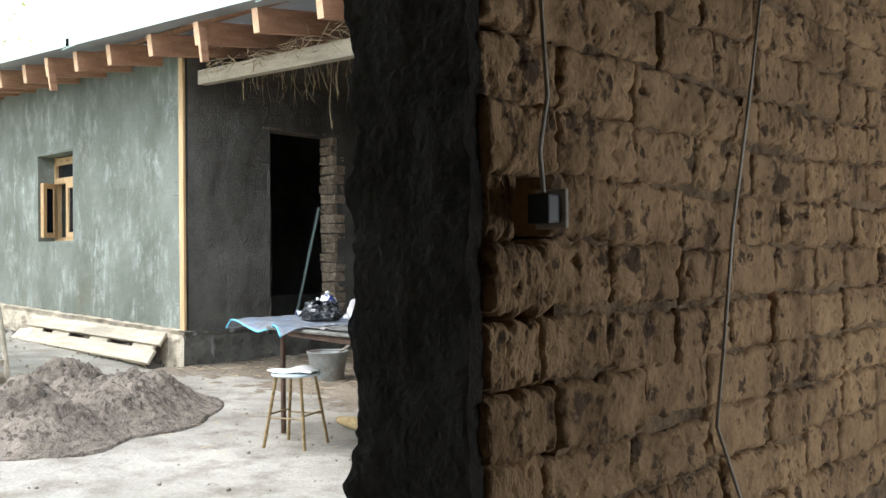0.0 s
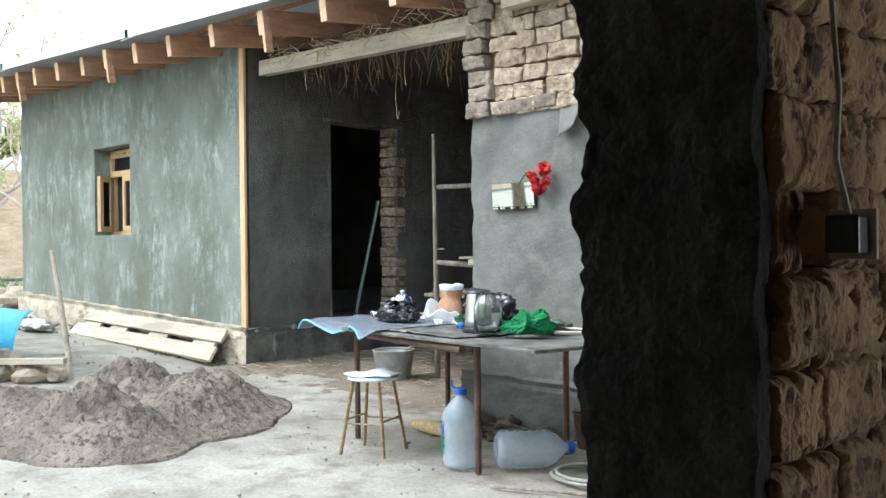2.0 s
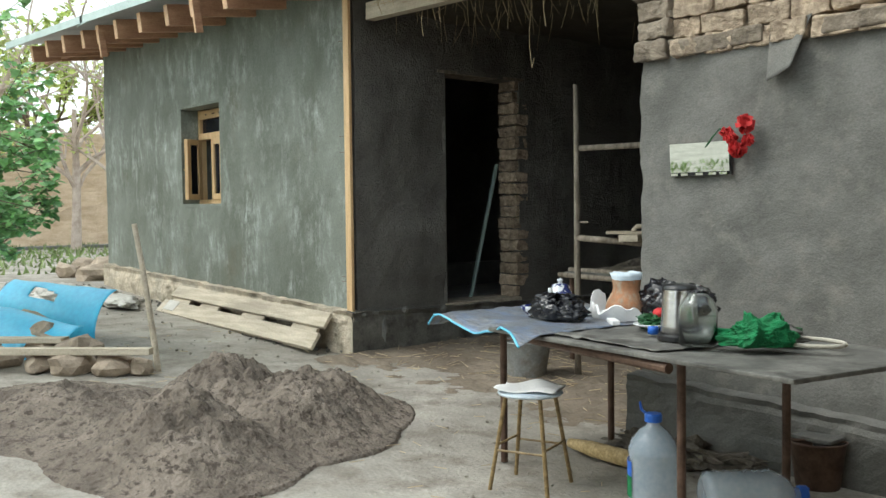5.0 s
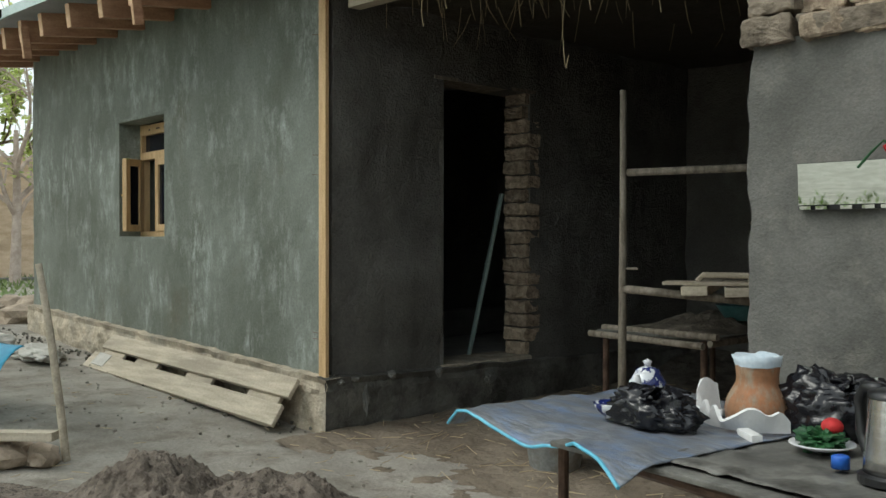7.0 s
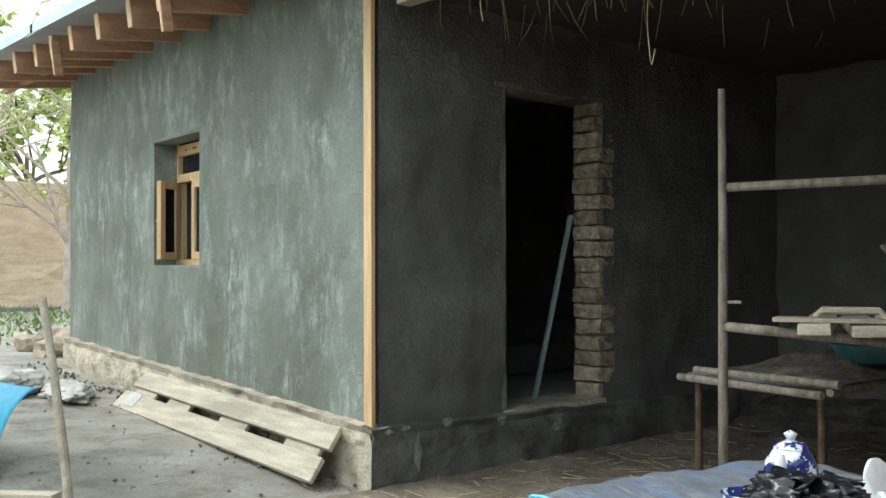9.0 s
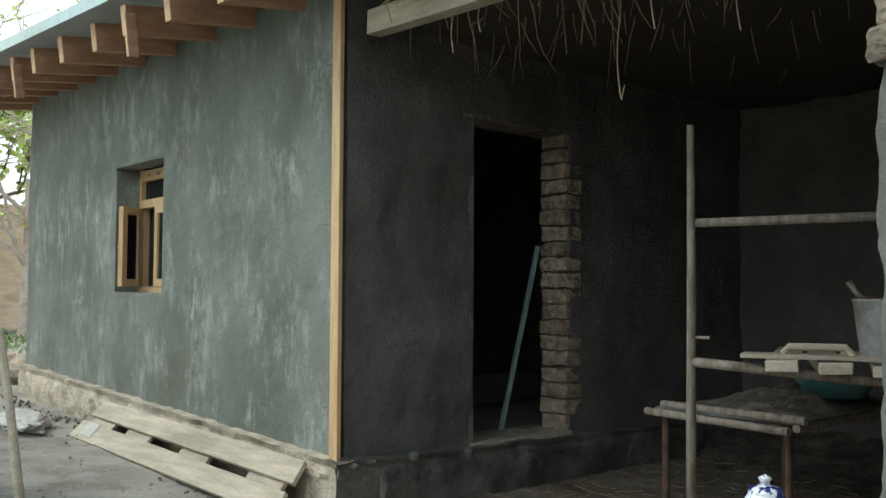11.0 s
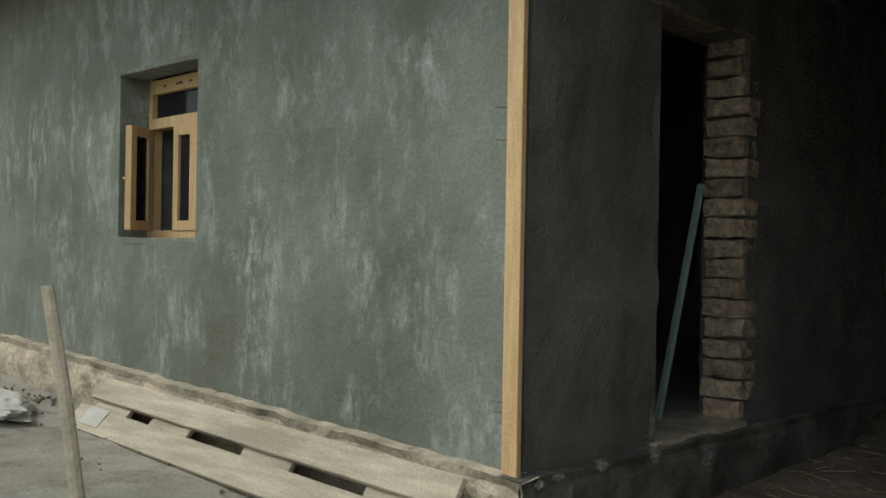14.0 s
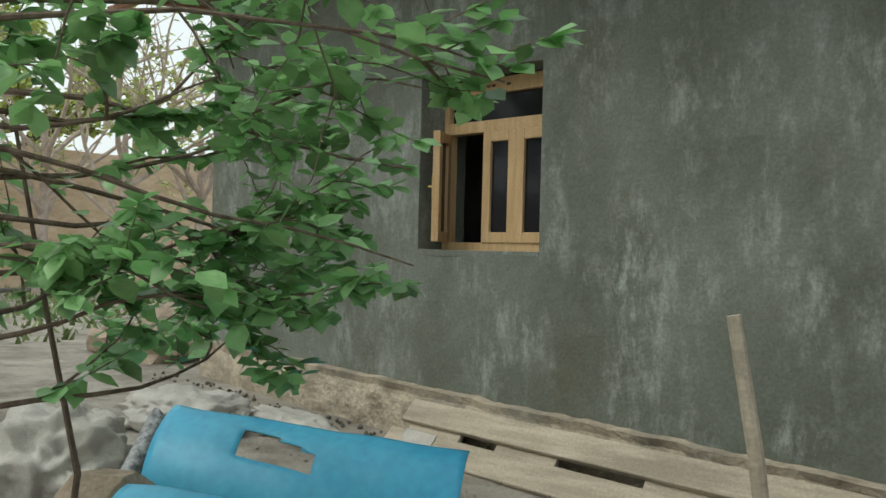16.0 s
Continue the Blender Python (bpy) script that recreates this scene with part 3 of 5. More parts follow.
for k in range(160):
    x, y, a = rnd(-7.6, -4.4), rnd(5.0, 5.4), rnd(0, 6.3)
    tube(straw, [(x, y, 3.0 + rnd(-.1, .12)), (x + 0.2 * math.cos(a), y + 0.1 * math.sin(a), 2.98 + rnd(-.12, .1))], 0.003, 4, False)
tagged(part("hanging_straw", straw, M_STRAW), "loose straws hanging from the reed ceiling", "straw", kind="stuff")
for x, y, L in ((-6.59, 5.76, 0.62), (-7.35, 5.35, 0.34), (-7.2, 5.4, 0.25), (-6.2, 5.5, 0.42), (-5.9, 5.7, 0.45), (-5.5, 5.5, 0.32)):
    pts = [(x + 0.012 * math.sin(i), y, 3.02 - L * i / 7) for i in range(8)]
    if L > 0.6:
        pts += [(x + 0.015, y, 3.02 - L - 0.02), (x + 0.035, y, 3.02 - L + 0.05)]
    tagged(part("hanging_wire", ctube(pts, 0.0035, 5), M_STRAW), "bent straw-coloured wire hanging from the porch ceiling", "wire", "hanging wires")

# ---- wall with the mirror ----
MX = -5.02


def mirror_face(u, v):
    x = MX + 3.85 * u
    z = -0.1 + 2.28 * v
    rag = 0.028 * noise.fractal(Vector((z * 4.5, 0, 7)), 0.8, 2, 5) if u < 0.001 else 0
    return (x + rag, 5.03 + 0.010 * noise.fractal(Vector((x * 2, z * 2, 1)), 0.6, 2, 4), z)


mf = grid(90, 70, mirror_face)
geo = bmesh.ops.extrude_face_region(mf, geom=mf.faces[:])
for v in geo["geom"]:
    if isinstance(v, bmesh.types.BMVert):
        v.co.y = 5.43
wm = tagged(part("wall_mirror", mf, M_PALE), "pale grey rendered wall with exposed adobe above", "wall", kind="structure")
tagged(part("plinth_mirror", plinth(3.9, 0.38, 0.22, 0.06, 110, 9.0), M_PALE, m=pose(MX - 0.04, 5.0, 0)), "pale earth plinth of the rendered wall", "plinth", kind="structure")
struct("wall_upper_core", cbox(MX + 0.08, 5.09, 2.17, -1.17, 5.43, 3.4), M_MORTAR, "mud core behind the exposed bricks", "wall")

# ---- near wall beside the camera, and the unseen room added round it ----
NX0, NX1, NY = -1.17, -0.90, 1.08
struct("wall_near_core", cbox(NX0 + 0.018, 1.28, -0.05, NX1 - 0.016, 5.0, 3.2), M_MORTAR, "mud mortar between the adobe bricks", "wall")
struct("wall_near", cbox(NX0 + 0.018, NY + 0.03, -0.05, NX1 - 0.075, 1.278, 3.2), M_MORTAR, "mud core of the adobe wall", "wall")
# Unseen walls and ceiling, added to shut light out around the wall end.
struct("wall_near_south", cbox(NX0, -3.0, -0.05, NX1, -0.28, 3.2), M_ADOBE, "unseen adobe wall added across the opening to block light", "wall")
struct("wall_room_south", cbox(NX1, -3.2, -0.05, 2.1, -2.9, 3.2), M_ADOBE, "unseen adobe wall added behind to block light", "wall")
struct("wall_room_north", cbox(NX1, 4.4, -0.05, 2.1, 4.7, 3.2), M_ADOBE, "unseen adobe wall added to close the room", "wall")
struct("wall_room_east", wall_panel(7.4, 3.2, [(5.6, 0.3, 6.9, 1.4)], 0.3, 12, 8, 0, 0.01, -0.05), M_ADOBE, "unseen adobe wall added with a window hole", "wall", pose(1.8, -2.9, 0, 0, 0, 90) @ Matrix.Scale(-1, 4, (0, 1, 0)))
struct("ceiling_room_near", cbox(NX0, -3.2, 3.2, 2.2, 4.7, 3.3), M_REED, "unseen ceiling added over the room to block light", "ceiling")

# Unseen wall and canopy, added to keep sky light off the wall end.
struct("shade_wall_south", cbox(-3.2, -0.55, -0.05, NX0, -0.28, 3.2), M_WET, "unseen mud wall added to block light from the wall end", "wall")
struct("shade_canopy", cbox(-3.2, -0.55, 2.75, NX0, 1.75, 2.85), M_REED, "unseen reed canopy added to shade the wall end", "ceiling")


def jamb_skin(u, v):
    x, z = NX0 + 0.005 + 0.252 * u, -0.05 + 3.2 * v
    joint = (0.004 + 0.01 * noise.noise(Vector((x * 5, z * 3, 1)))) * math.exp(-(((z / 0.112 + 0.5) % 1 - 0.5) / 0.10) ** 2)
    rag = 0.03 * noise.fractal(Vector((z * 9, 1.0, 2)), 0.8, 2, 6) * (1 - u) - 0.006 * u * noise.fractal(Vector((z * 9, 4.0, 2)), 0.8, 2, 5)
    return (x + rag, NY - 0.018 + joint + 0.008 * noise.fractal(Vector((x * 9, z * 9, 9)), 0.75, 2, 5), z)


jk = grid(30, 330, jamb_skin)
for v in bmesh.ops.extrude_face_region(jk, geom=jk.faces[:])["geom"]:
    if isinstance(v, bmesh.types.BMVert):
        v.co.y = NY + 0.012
struct("jamb_skin", jk, M_JAMB, "mud plaster on the wall end, darkened for its shade", "wall")

# ---- heap of sand ----
HEAPS = [(-6.32, 2.78, 0.33, 0.48, 0.38), (-6.3, 3.5, 0.26, 0.36, 0.36), (-7.0, 3.43, 0.38, 0.42, 0.34), (-6.72, 3.92, 0.27, 0.42, 0.36), (-7.5, 2.65, 0.17, 0.7, 0.5)]


def heap_h(x, y):
    h = max(H * math.exp(-((x - a) / sx) ** 2 - ((y - b) / sy) ** 2) for a, b, H, sx, sy in HEAPS)
    h = 0.6 * h + 0.4 * min(0.5, sum(H * math.exp(-((x - a) / sx) ** 2 - ((y - b) / sy) ** 2) for a, b, H, sx, sy in HEAPS))
    return h * (1 + 0.3 * noise.fractal(Vector((x * 3, y * 3, 1)), 0.7, 2, 5)) + 0.055 * h ** 0.5 * noise.fractal(Vector((x * 13, y * 13, 4)), 0.7, 2, 4) + 0.03 * h ** 0.5 * noise.noise(Vector((x * 45, y * 45, 2))) - 0.02 - (0.05 if h < 0.02 else 0)


tagged(part("sand_heap", grid(330, 290, lambda u, v: (-9.7 + 4.6 * u, 1.2 + 4.0 * v, ground_z(-9.7 + 4.6 * u, 0) + heap_h(-9.7 + 4.6 * u, 1.2 + 4.0 * v))), M_SAND, smooth=True),
       "low heap of damp brown sand on the yard", "sand heap", kind="stuff")

# ---- scaffold board leaning on the plinth ----
pal = thing("slatted_board", Matrix.Identity(4), "dusty scaffold board of two planks, leaning on the plinth", "scaffold board")
A, B = Vector((-11.44, 5.27, 0.49)), Vector((-8.32, 5.15, 0.43))
C, E = Vector((-11.42, 4.98, 0.235)), Vector((-8.29, 4.93, 0.15))


def on_board(s, t):
    return A.lerp(B, s).lerp(C.lerp(E, s), t)


def plank(s0, s1, t0, t1, lift, thick):
    bm = bmesh.new()
    nrm = (B - A).cross(C - A).normalized()
    nrm = nrm if nrm.y < 0 else -nrm
    cs = [on_board(s, t) for s, t in ((s0, t0), (s1, t0), (s1, t1), (s0, t1))]
    lo = [bm.verts.new(c + nrm * lift) for c in cs]
    hi = [bm.verts.new(c + nrm * (lift + thick)) for c in cs]
    bm.faces.new(lo)
    bm.faces.new(hi)
    for i in range(4):
        bm.faces.new((lo[i], lo[(i + 1) % 4], hi[(i + 1) % 4], hi[i]))
    bmesh.ops.bevel(bm, geom=bm.edges[:], offset=0.004, segments=1, affect="EDGES")
    return bm


part("plank", plank(0.0, 1.0, 0.0, 0.41, 0.03, 0.032), M_BOARD, pal)
part("plank", plank(-0.01, 0.995, 0.57, 1.0, 0.03, 0.032), M_BOARD, pal)
for s in (0.02, 0.235, 0.53, 0.83):
    part("crossbar", plank(s, s + 0.13, 0.05, 0.98, 0.0, 0.0295), M_BOARD, pal)
part("paint_patch", plank(0.03, 0.11, 0.56, 0.9, 0.0625, 0.003), M_SACK, pal, "white paint smear")

# ---- stick, boards, rubble, blue sheets, sacks ----
tagged(part("wooden_stick", roughen(ctube([(-8.45, 3.63, 0.1), (-8.49, 3.60, 0.5), (-8.53, 3.56, 0.9), (-8.58, 3.52, 1.255)], [0.024, 0.023, 0.021, 0.02], 9), 0.004, 9), M_BOARD), "worn wooden pole standing upright in the rubble", "pole")


def lying_board(a, b, w, h, label):
    a, b = Vector(a), Vector(b)
    L = (b - a).length
    m = Matrix.Translation(a) @ (b - a).to_track_quat("X", "Z").to_matrix().to_4x4()
    return tagged(part("loose_board", roughen(cbox(0, -w / 2, 0, L, w / 2, h, bevel=0.004), 0.004, 5), M_BOARD, m=m), label, "board", "loose boards")


lying_board((-8.28, 3.50, 0.30), (-9.35, 2.45, 0.30), 0.09, 0.05, "pale sawn board lying across rubble")
lying_board((-9.2, 3.2, 0.33), (-10.0, 2.4, 0.33), 0.14, 0.04, "short pale board lying on rubble")
random.seed(5)
for k, (x, y, s) in enumerate([(-8.55, 3.3, .13), (-8.75, 3.1, .15), (-8.95, 2.95, .12), (-9.05, 3.25, .2), (-9.3, 2.75, .14), (-8.45, 3.5, .1), (-9.4, 3.1, .16), (-9.6, 2.7, .15),
                               (-15.2, 5.9, .3), (-15.7, 6.2, .28), (-15.0, 6.3, .34), (-16.2, 6.5, .3), (-16.0, 5.6, .2), (-14.9, 5.6, .22), (-15.6, 6.9, .3), (-16.6, 6.1, .25), (-17.0, 6.9, .35), (-14.6, 6.4, .3), (-13.0, 4.6, .06), (-12.6, 4.4, .05)]):
    b = blob(s, 2, 0.35, 1.4, k * 3.7, (1.2, 0.9, 0.7))
    tagged(part("rubble_stone", b, M_STONE, m=pose(x, y, ground_z(x, y) + s * 0.35, 0, 0, rnd(0, 360))), "tan lump of broken adobe on the ground", "rubble", "rubble stones")


def sheet(name, f, label, hole=None):
    bm = grid(40, 26, f)
    if hole:
        bm.faces.ensure_lookup_table()
        bm.faces.index_update()
        kill = [fc for fc in bm.faces if hole(fc.index % 40 / 40, fc.index // 40 / 26)]
        bmesh.ops.delete(bm, geom=kill, context="FACES")
    for v in bm.verts:
        v.co.z += 0.008 * noise.noise(v.co * 5)
    ob = tagged(part(name, solid(bm, 0.004), M_BLUE, smooth=True), label, "metal sheet", "blue sheets")
    return ob


def blue1(u, v):
    top = Vector((-11.02, 3.38, 0.72)).lerp(Vector((-9.78, 3.86, 0.66)), u)
    front = Vector((0.42, -0.62, 0))
    a = v * 1.75
    p = top + front * (0.34 * math.sin(a) + 0.12 * v) + Vector((0, 0, -0.30 * (1 - math.cos(a)) - 0.05 * v))
    p.z += 0.03 * math.sin(u * 7) * v
    return p


def blue2(u, v):
    top = Vector((-10.64, 2.96, 0.60)).lerp(Vector((-9.40, 3.42, 0.52)), u)
    front = Vector((0.42, -0.62, 0))
    p = top + front * (0.55 * v) + Vector((0, 0, -0.28 * v * v + 0.03 * math.sin(u * 5) - 0.07))
    return p


def blue_hole(u, v):
    return 0.28 < u < 0.54 and 0.2 + 0.6 * max(0, u - 0.36) < v < 0.44


bmesh_sheet = sheet("blue_sheet", blue1, "sky-blue painted bent metal sheet with a torn hole", blue_hole)
sheet("blue_sheet", blue2, "sky-blue painted metal sheet lying bent on rubble")
roll = grid(24, 12, lambda u, v: Vector((-11.05, 3.35, 0.62)) + Vector((-0.05 + 0.06 * math.cos(v * 5.5), -0.05 * v, 0.09 * math.sin(v * 5.5))) + Vector((0.40 * 0.6, -0.62 * 0.6, -0.35)) * u)
part("rolled_edge", solid(roll, 0.004), M_SHEETBACK, bmesh_sheet, "speckled grey rolled edge", smooth=True)
for x, y, s in ((-10.2, 3.2, .2), (-10.8, 2.95, .22), (-9.7, 3.2, .17), (-10.45, 2.7, .18)):
    tagged(part("rubble_stone", blob(s, 2, 0.3, 1.4, x, (1.2, 1, 0.9)), M_STONE, m=pose(x, y, ground_z(x, y) + s * 0.5)), "tan lump of broken adobe under the sheet", "rubble", "rubble stones")


def sack(x, y, L, w, h, rz, seed):
    b = blob(0.5, 5, 0.25, 2.0, seed, (L, w, h * 0.8))
    for v in b.verts:
        v.co += 0.045 * (1 - abs(noise.noise(v.co * 5 + Vector((seed, 0, 0))))) ** 4 * v.co.normalized()
        v.co.z = max(v.co.z, -0.2 * h) + 0.012 * noise.fractal(v.co * 9, 0.7, 2, 3)
    sk = tagged(part("sack", b, M_SACK, m=pose(x, y, ground_z(x, y) + 0.18 * h, 0, 0, rz), smooth=True), "dusty white woven plastic sack slumped on the ground", "sack", "sacks")
    part("seam", ctube([(L * 0.5 * math.cos(a * 0.35 - 1.0), w * 0.42 * math.sin(a * 0.35 - 1.0), 0.06 * h) for a in range(7)], 0.008, 6), M_SACK, sk)
    part("open_mouth", solid(roughen(grid(8, 5, lambda u, v: (-L * 0.42 - 0.16 * v, w * 0.5 * (u - 0.5), 0.1 * h * (1 - v))), 0.04, 8, seed), 0.003), M_SACK, sk)
    return sk


sack(-11.5, 3.1, 0.62, 0.5, 0.62, 30, 1.0)
sack(-12.5, 4.35, 0.8, 0.6, 0.30, 10, 4.0)
sack(-12.0, 4.75, 0.95, 0.36, 0.17, -10, 8.0)

# ---- table with oilcloth ----
TAB = pose(-5.55, 4.02, 0, 0, 0, -9)
tab = thing("long_table", TAB, "makeshift yard table on rusty pipe legs", "table")
part("tabletop", roughen(cbox(0.55, -0.12, 0.735, 2.35, 0.80, 0.755, bevel=0.006), 0.012, 2.5), M_TOP, tab, "worn grey sheet top")
part("tabletop", cbox(0.0, 0.03, 0.73, 0.75, 0.86, 0.752, bevel=0.006), M_TOP, tab)
part("rail", ctube([(0.72, -0.03, 0.715), (1.75, -0.09, 0.712)], 0.022, 10), M_PIPE, tab)
part("rail", ctube([(0.1, 0.78, 0.71), (2.25, 0.74, 0.71)], 0.02, 10), M_PIPE, tab)
for x, y in ((0.33, 0.13), (0.36, 0.85), (1.60, 0.13), (1.56, 0.84)):
    part("leg", ctube([(x, y, 0.0), (x, y, 0.73)], 0.019, 10), M_PIPE, tab)


def cloth_f(u, v):
    x, y = -0.05 + 1.05 * u, -0.10 + 0.98 * v
    over = max(0.0, 0.12 - v) / 0.12
    z = 0.775 + 0.012 * noise.fractal(Vector((x * 4, y * 4, 0)), 0.6, 2, 3) + over * (0.028 * math.sin(u * 9 + 0.8) - 0.03) - 0.05 * max(0, 0.06 - u) / 0.06
    if u > 0.62:
        y -= 0.16 * (u - 0.62) / 0.38 * (1 - v)
        z -= 0.035 * over * (u - 0.62)
    return (x, y, z)


cl = tagged(part("oilcloth", solid(grid(60, 44, cloth_f), 0.004), M_TARP, m=TAB, smooth=True), "crumpled blue-grey oilcloth with turquoise hem on the table", "tablecloth")
part("hem", ctube([Vector(cloth_f(i / 50, 0)) + Vector((0, -0.002, 0)) for i in range(51)], 0.006, 6), M_TARPEDGE, cl, "turquoise hem")
cl2 = grid(40, 24, lambda u, v: (0.9 + 0.75 * u + 0.03 * math.sin(v * 5), -0.06 + 0.7 * v, 0.768 + 0.008 * noise.fractal(Vector((u * 8, v * 8, 2)), 0.6, 2, 3)))
tagged(part("newspaper_sheet", solid(cl2, 0.002), M_TOP, m=TAB, smooth=True), "grey wrinkled paper sheet spread over the table", "paper sheet")


def put(name, bm, material, x, y, z, label, category, rz=0, smooth=True, group=""):
    return tagged(part(name, bm, material, m=pose(x, y, z, 0, 0, rz), smooth=smooth), label, category, group)


TZ = 0.785
# teapot, bowl, bags, pot, foam
tp = thing("teapot", pose(-5.03, 4.35, TZ, 0, 0, -70), "cobalt blue and white porcelain teapot on the oilcloth", "teapot")
part("body", lathe(bmesh.new(), [(0.0, 0), (0.045, 0), (0.062, 0.025), (0.071, 0.065), (0.064, 0.105), (0.045, 0.135), (0.04, 0.14)]), M_COBALT, tp, smooth=True)
lid = part("lid", lathe(bmesh.new(), [(0.045, 0.138), (0.04, 0.15), (0.012, 0.157), (0.0, 0.158)]), M_COBALT, tp, smooth=True)
part("knob", lathe(bmesh.new(), [(0.012, 0.157), (0.012, 0.165), (0.018, 0.175), (0.0, 0.185)]), M_COBALT, lid, smooth=True)
part("spout", ctube([(0.07, 0, 0.05), (0.12, 0, 0.09), (0.135, 0, 0.14)], [0.02, 0.015, 0.011], 10), M_CERAMIC, tp, smooth=True)
part("handle", ctube([(-0.065, 0, 0.12), (-0.11, 0, 0.125), (-0.125, 0, 0.09), (-0.11, 0, 0.05), (-0.075, 0, 0.035)], 0.010, 8), M_CERAMIC, tp, smooth=True)
put("tea_bowl", lathe(bmesh.new(), [(0.0, 0.004), (0.025, 0), (0.03, 0.012), (0.055, 0.035), (0.066, 0.06), (0.062, 0.06), (0.05, 0.035), (0.0, 0.016)]), M_COBALT, -5.02, 4.135, TZ - 0.005, "small patterned porcelain tea bowl on the oilcloth", "bowl")


def bag(x, y, r, seed, squash, label):
    """A slumped bag of thin film: a sagging heap gathered to a neck, with sharp radial creases."""
    b = bmesh.new()
    bmesh.ops.create_icosphere(b, subdivisions=5, radius=r)
    for v in b.verts:
        d = v.co.normalized()
        a = math.atan2(d.y, d.x)
        crease = (1 - abs(noise.noise(Vector((a * 3.2, d.z * 1.4, seed))))) ** 5 + 0.7 * (1 - abs(noise.noise(d * 4.5 + Vector((seed, 0, 0))))) ** 6
        v.co = d * r * (1 + 0.28 * noise.fractal(d * 1.6 + Vector((seed, seed, 0)), 0.7, 2, 3) + 0.16 * crease)
        v.co = Vector((v.co.x * squash[0], v.co.y * squash[1], v.co.z * squash[2]))
        v.co.z = max(v.co.z, -r * 0.38) 
    bagob = thing("plastic_bag", pose(x, y, TZ + r * 0.36), label, "plastic bag", "black bags")
    part("film", b, M_BLACK, bagob, smooth=True)
    for k in range(5):
        a = k * 1.3 + seed
        part("loose_fold", roughen(grid(8, 5, lambda u, v: (0.09 * u * math.cos(a) + 0.02 * math.sin(7 * v), 0.09 * u * math.sin(a) + 0.05 * (v - 0.5), 0.05 * u * (1 - 0.9 * u) + 0.012 * math.sin(9 * v))), 0.014, 25, seed + k), M_BLACK, bagob, smooth=True, m=Matrix.Translation((r * 0.3, 0, r * squash[2] * 0.8)))
    return bagob


bag(-4.86, 4.15, 0.098, 2.0, (1.45, 0.85, 0.85), "crumpled black plastic bag beside the teapot")
bag(-4.42, 4.5, 0.14, 5.0, (1.4, 0.8, 0.85), "crumpled black plastic bag behind the kettle")
pot = thing("clay_pot", pose(-4.645, 4.42, TZ) @ Matrix.Scale(0.78, 4), "rust-brown fired clay pot with film over its mouth", "pot")
part("body", lathe(bmesh.new(), [(0.0, 0), (0.11, 0), (0.131, 0.02), (0.136, 0.06), (0.126, 0.105), (0.102, 0.15), (0.088, 0.175), (0.087, 0.2), (0.092, 0.245), (0.088, 0.25), (0.08, 0.248)]), M_CLAY, pot, smooth=True)
part("cover", roughen(lathe(bmesh.new(), [(0.094, 0.244), (0.098, 0.262), (0.1, 0.29), (0.09, 0.285), (0.05, 0.268), (0.0, 0.265)]), 0.014, 22), M_BLUEPAPER, pot, "pale blue plastic film cover", smooth=True)
random.seed(21)


def foam_wall(u, v):
    a = radians(-195 + 165 * u)
    tooth = 0.035 + 0.09 * noise.noise(Vector((u * 9, 3.3, 0))) + 0.03 * abs(((u * 5.3) % 1) - 0.5) + (0.07 if u < 0.16 else 0)
    r = 0.165 + 0.03 * u + (0.018 + 0.02 * math.sin(u * 11)) * v
    return (r * math.cos(a), r * math.sin(a) * 0.95, max(0.012, tooth) * v + 0.004)


put("foam_packing", solid(grid(46, 3, foam_wall), 0.012), M_PAPER, -4.655, 4.43, TZ - 0.004, "broken white foam packing standing round the clay pot", "packing", 0, False)
for x, y, w, turn in ((-4.86, 4.45, 0.07, 20), (-4.60, 4.30, 0.03, 60), (-4.55, 4.2, 0.045, -30)):
    put("foam_scrap", roughen(cbox(-w, -w * 0.5, 0, w, w * 0.5, 0.02, bevel=0.004), 0.012, 18, x), M_PAPER, x, y, TZ - 0.004, "broken scrap of white packing foam on the oilcloth", "packing", turn, False, "foam scraps")
# kettle, jar, plate, cap, green cloth, ring, tape
ket = thing("electric_kettle", pose(-4.03, 4.0, TZ - 0.01, 0, 0, 150), "brushed steel electric kettle with black handle", "kettle")
part("body", lathe(bmesh.new(), [(0.0, 0.02), (0.082, 0.02), (0.08, 0.06), (0.068, 0.2), (0.066, 0.215)]), M_STEEL, ket, smooth=True)
part("base", lathe(bmesh.new(), [(0.0, 0), (0.095, 0), (0.095, 0.018), (0.085, 0.024), (0.0, 0.024)]), M_BLACKPLASTIC, ket)
part("lid", lathe(bmesh.new(), [(0.072, 0.213), (0.07, 0.228), (0.04, 0.238), (0.0, 0.24)]), M_BLACKPLASTIC, ket, smooth=True)
part("handle", ctube([(0.06, 0, 0.225), (0.12, 0, 0.225), (0.145, 0, 0.19), (0.14, 0, 0.10), (0.115, 0, 0.05), (0.08, 0, 0.04)], [0.018, 0.018, 0.017, 0.015, 0.014, 0.014], 10), M_BLACKPLASTIC, ket, smooth=True)
part("spout", ctube([(-0.065, 0, 0.17), (-0.095, 0, 0.21)], [0.03, 0.012], 8), M_STEEL, ket)
put("glass_jar", lathe(bmesh.new(), [(0.0, 0.0), (0.07, 0.0), (0.078, 0.012), (0.078, 0.15), (0.06, 0.19), (0.045, 0.2), (0.045, 0.225), (0.042, 0.225), (0.042, 0.2), (0.056, 0.188), (0.074, 0.148), (0.074, 0.014), (0.0, 0.006)]), M_GLASS, -3.87, 3.90, TZ - 0.01, "empty clear three-litre glass jar", "jar")
pla = thing("plate", pose(-4.33, 4.22, TZ - 0.006), "small white plate with herbs and a tomato", "plate")
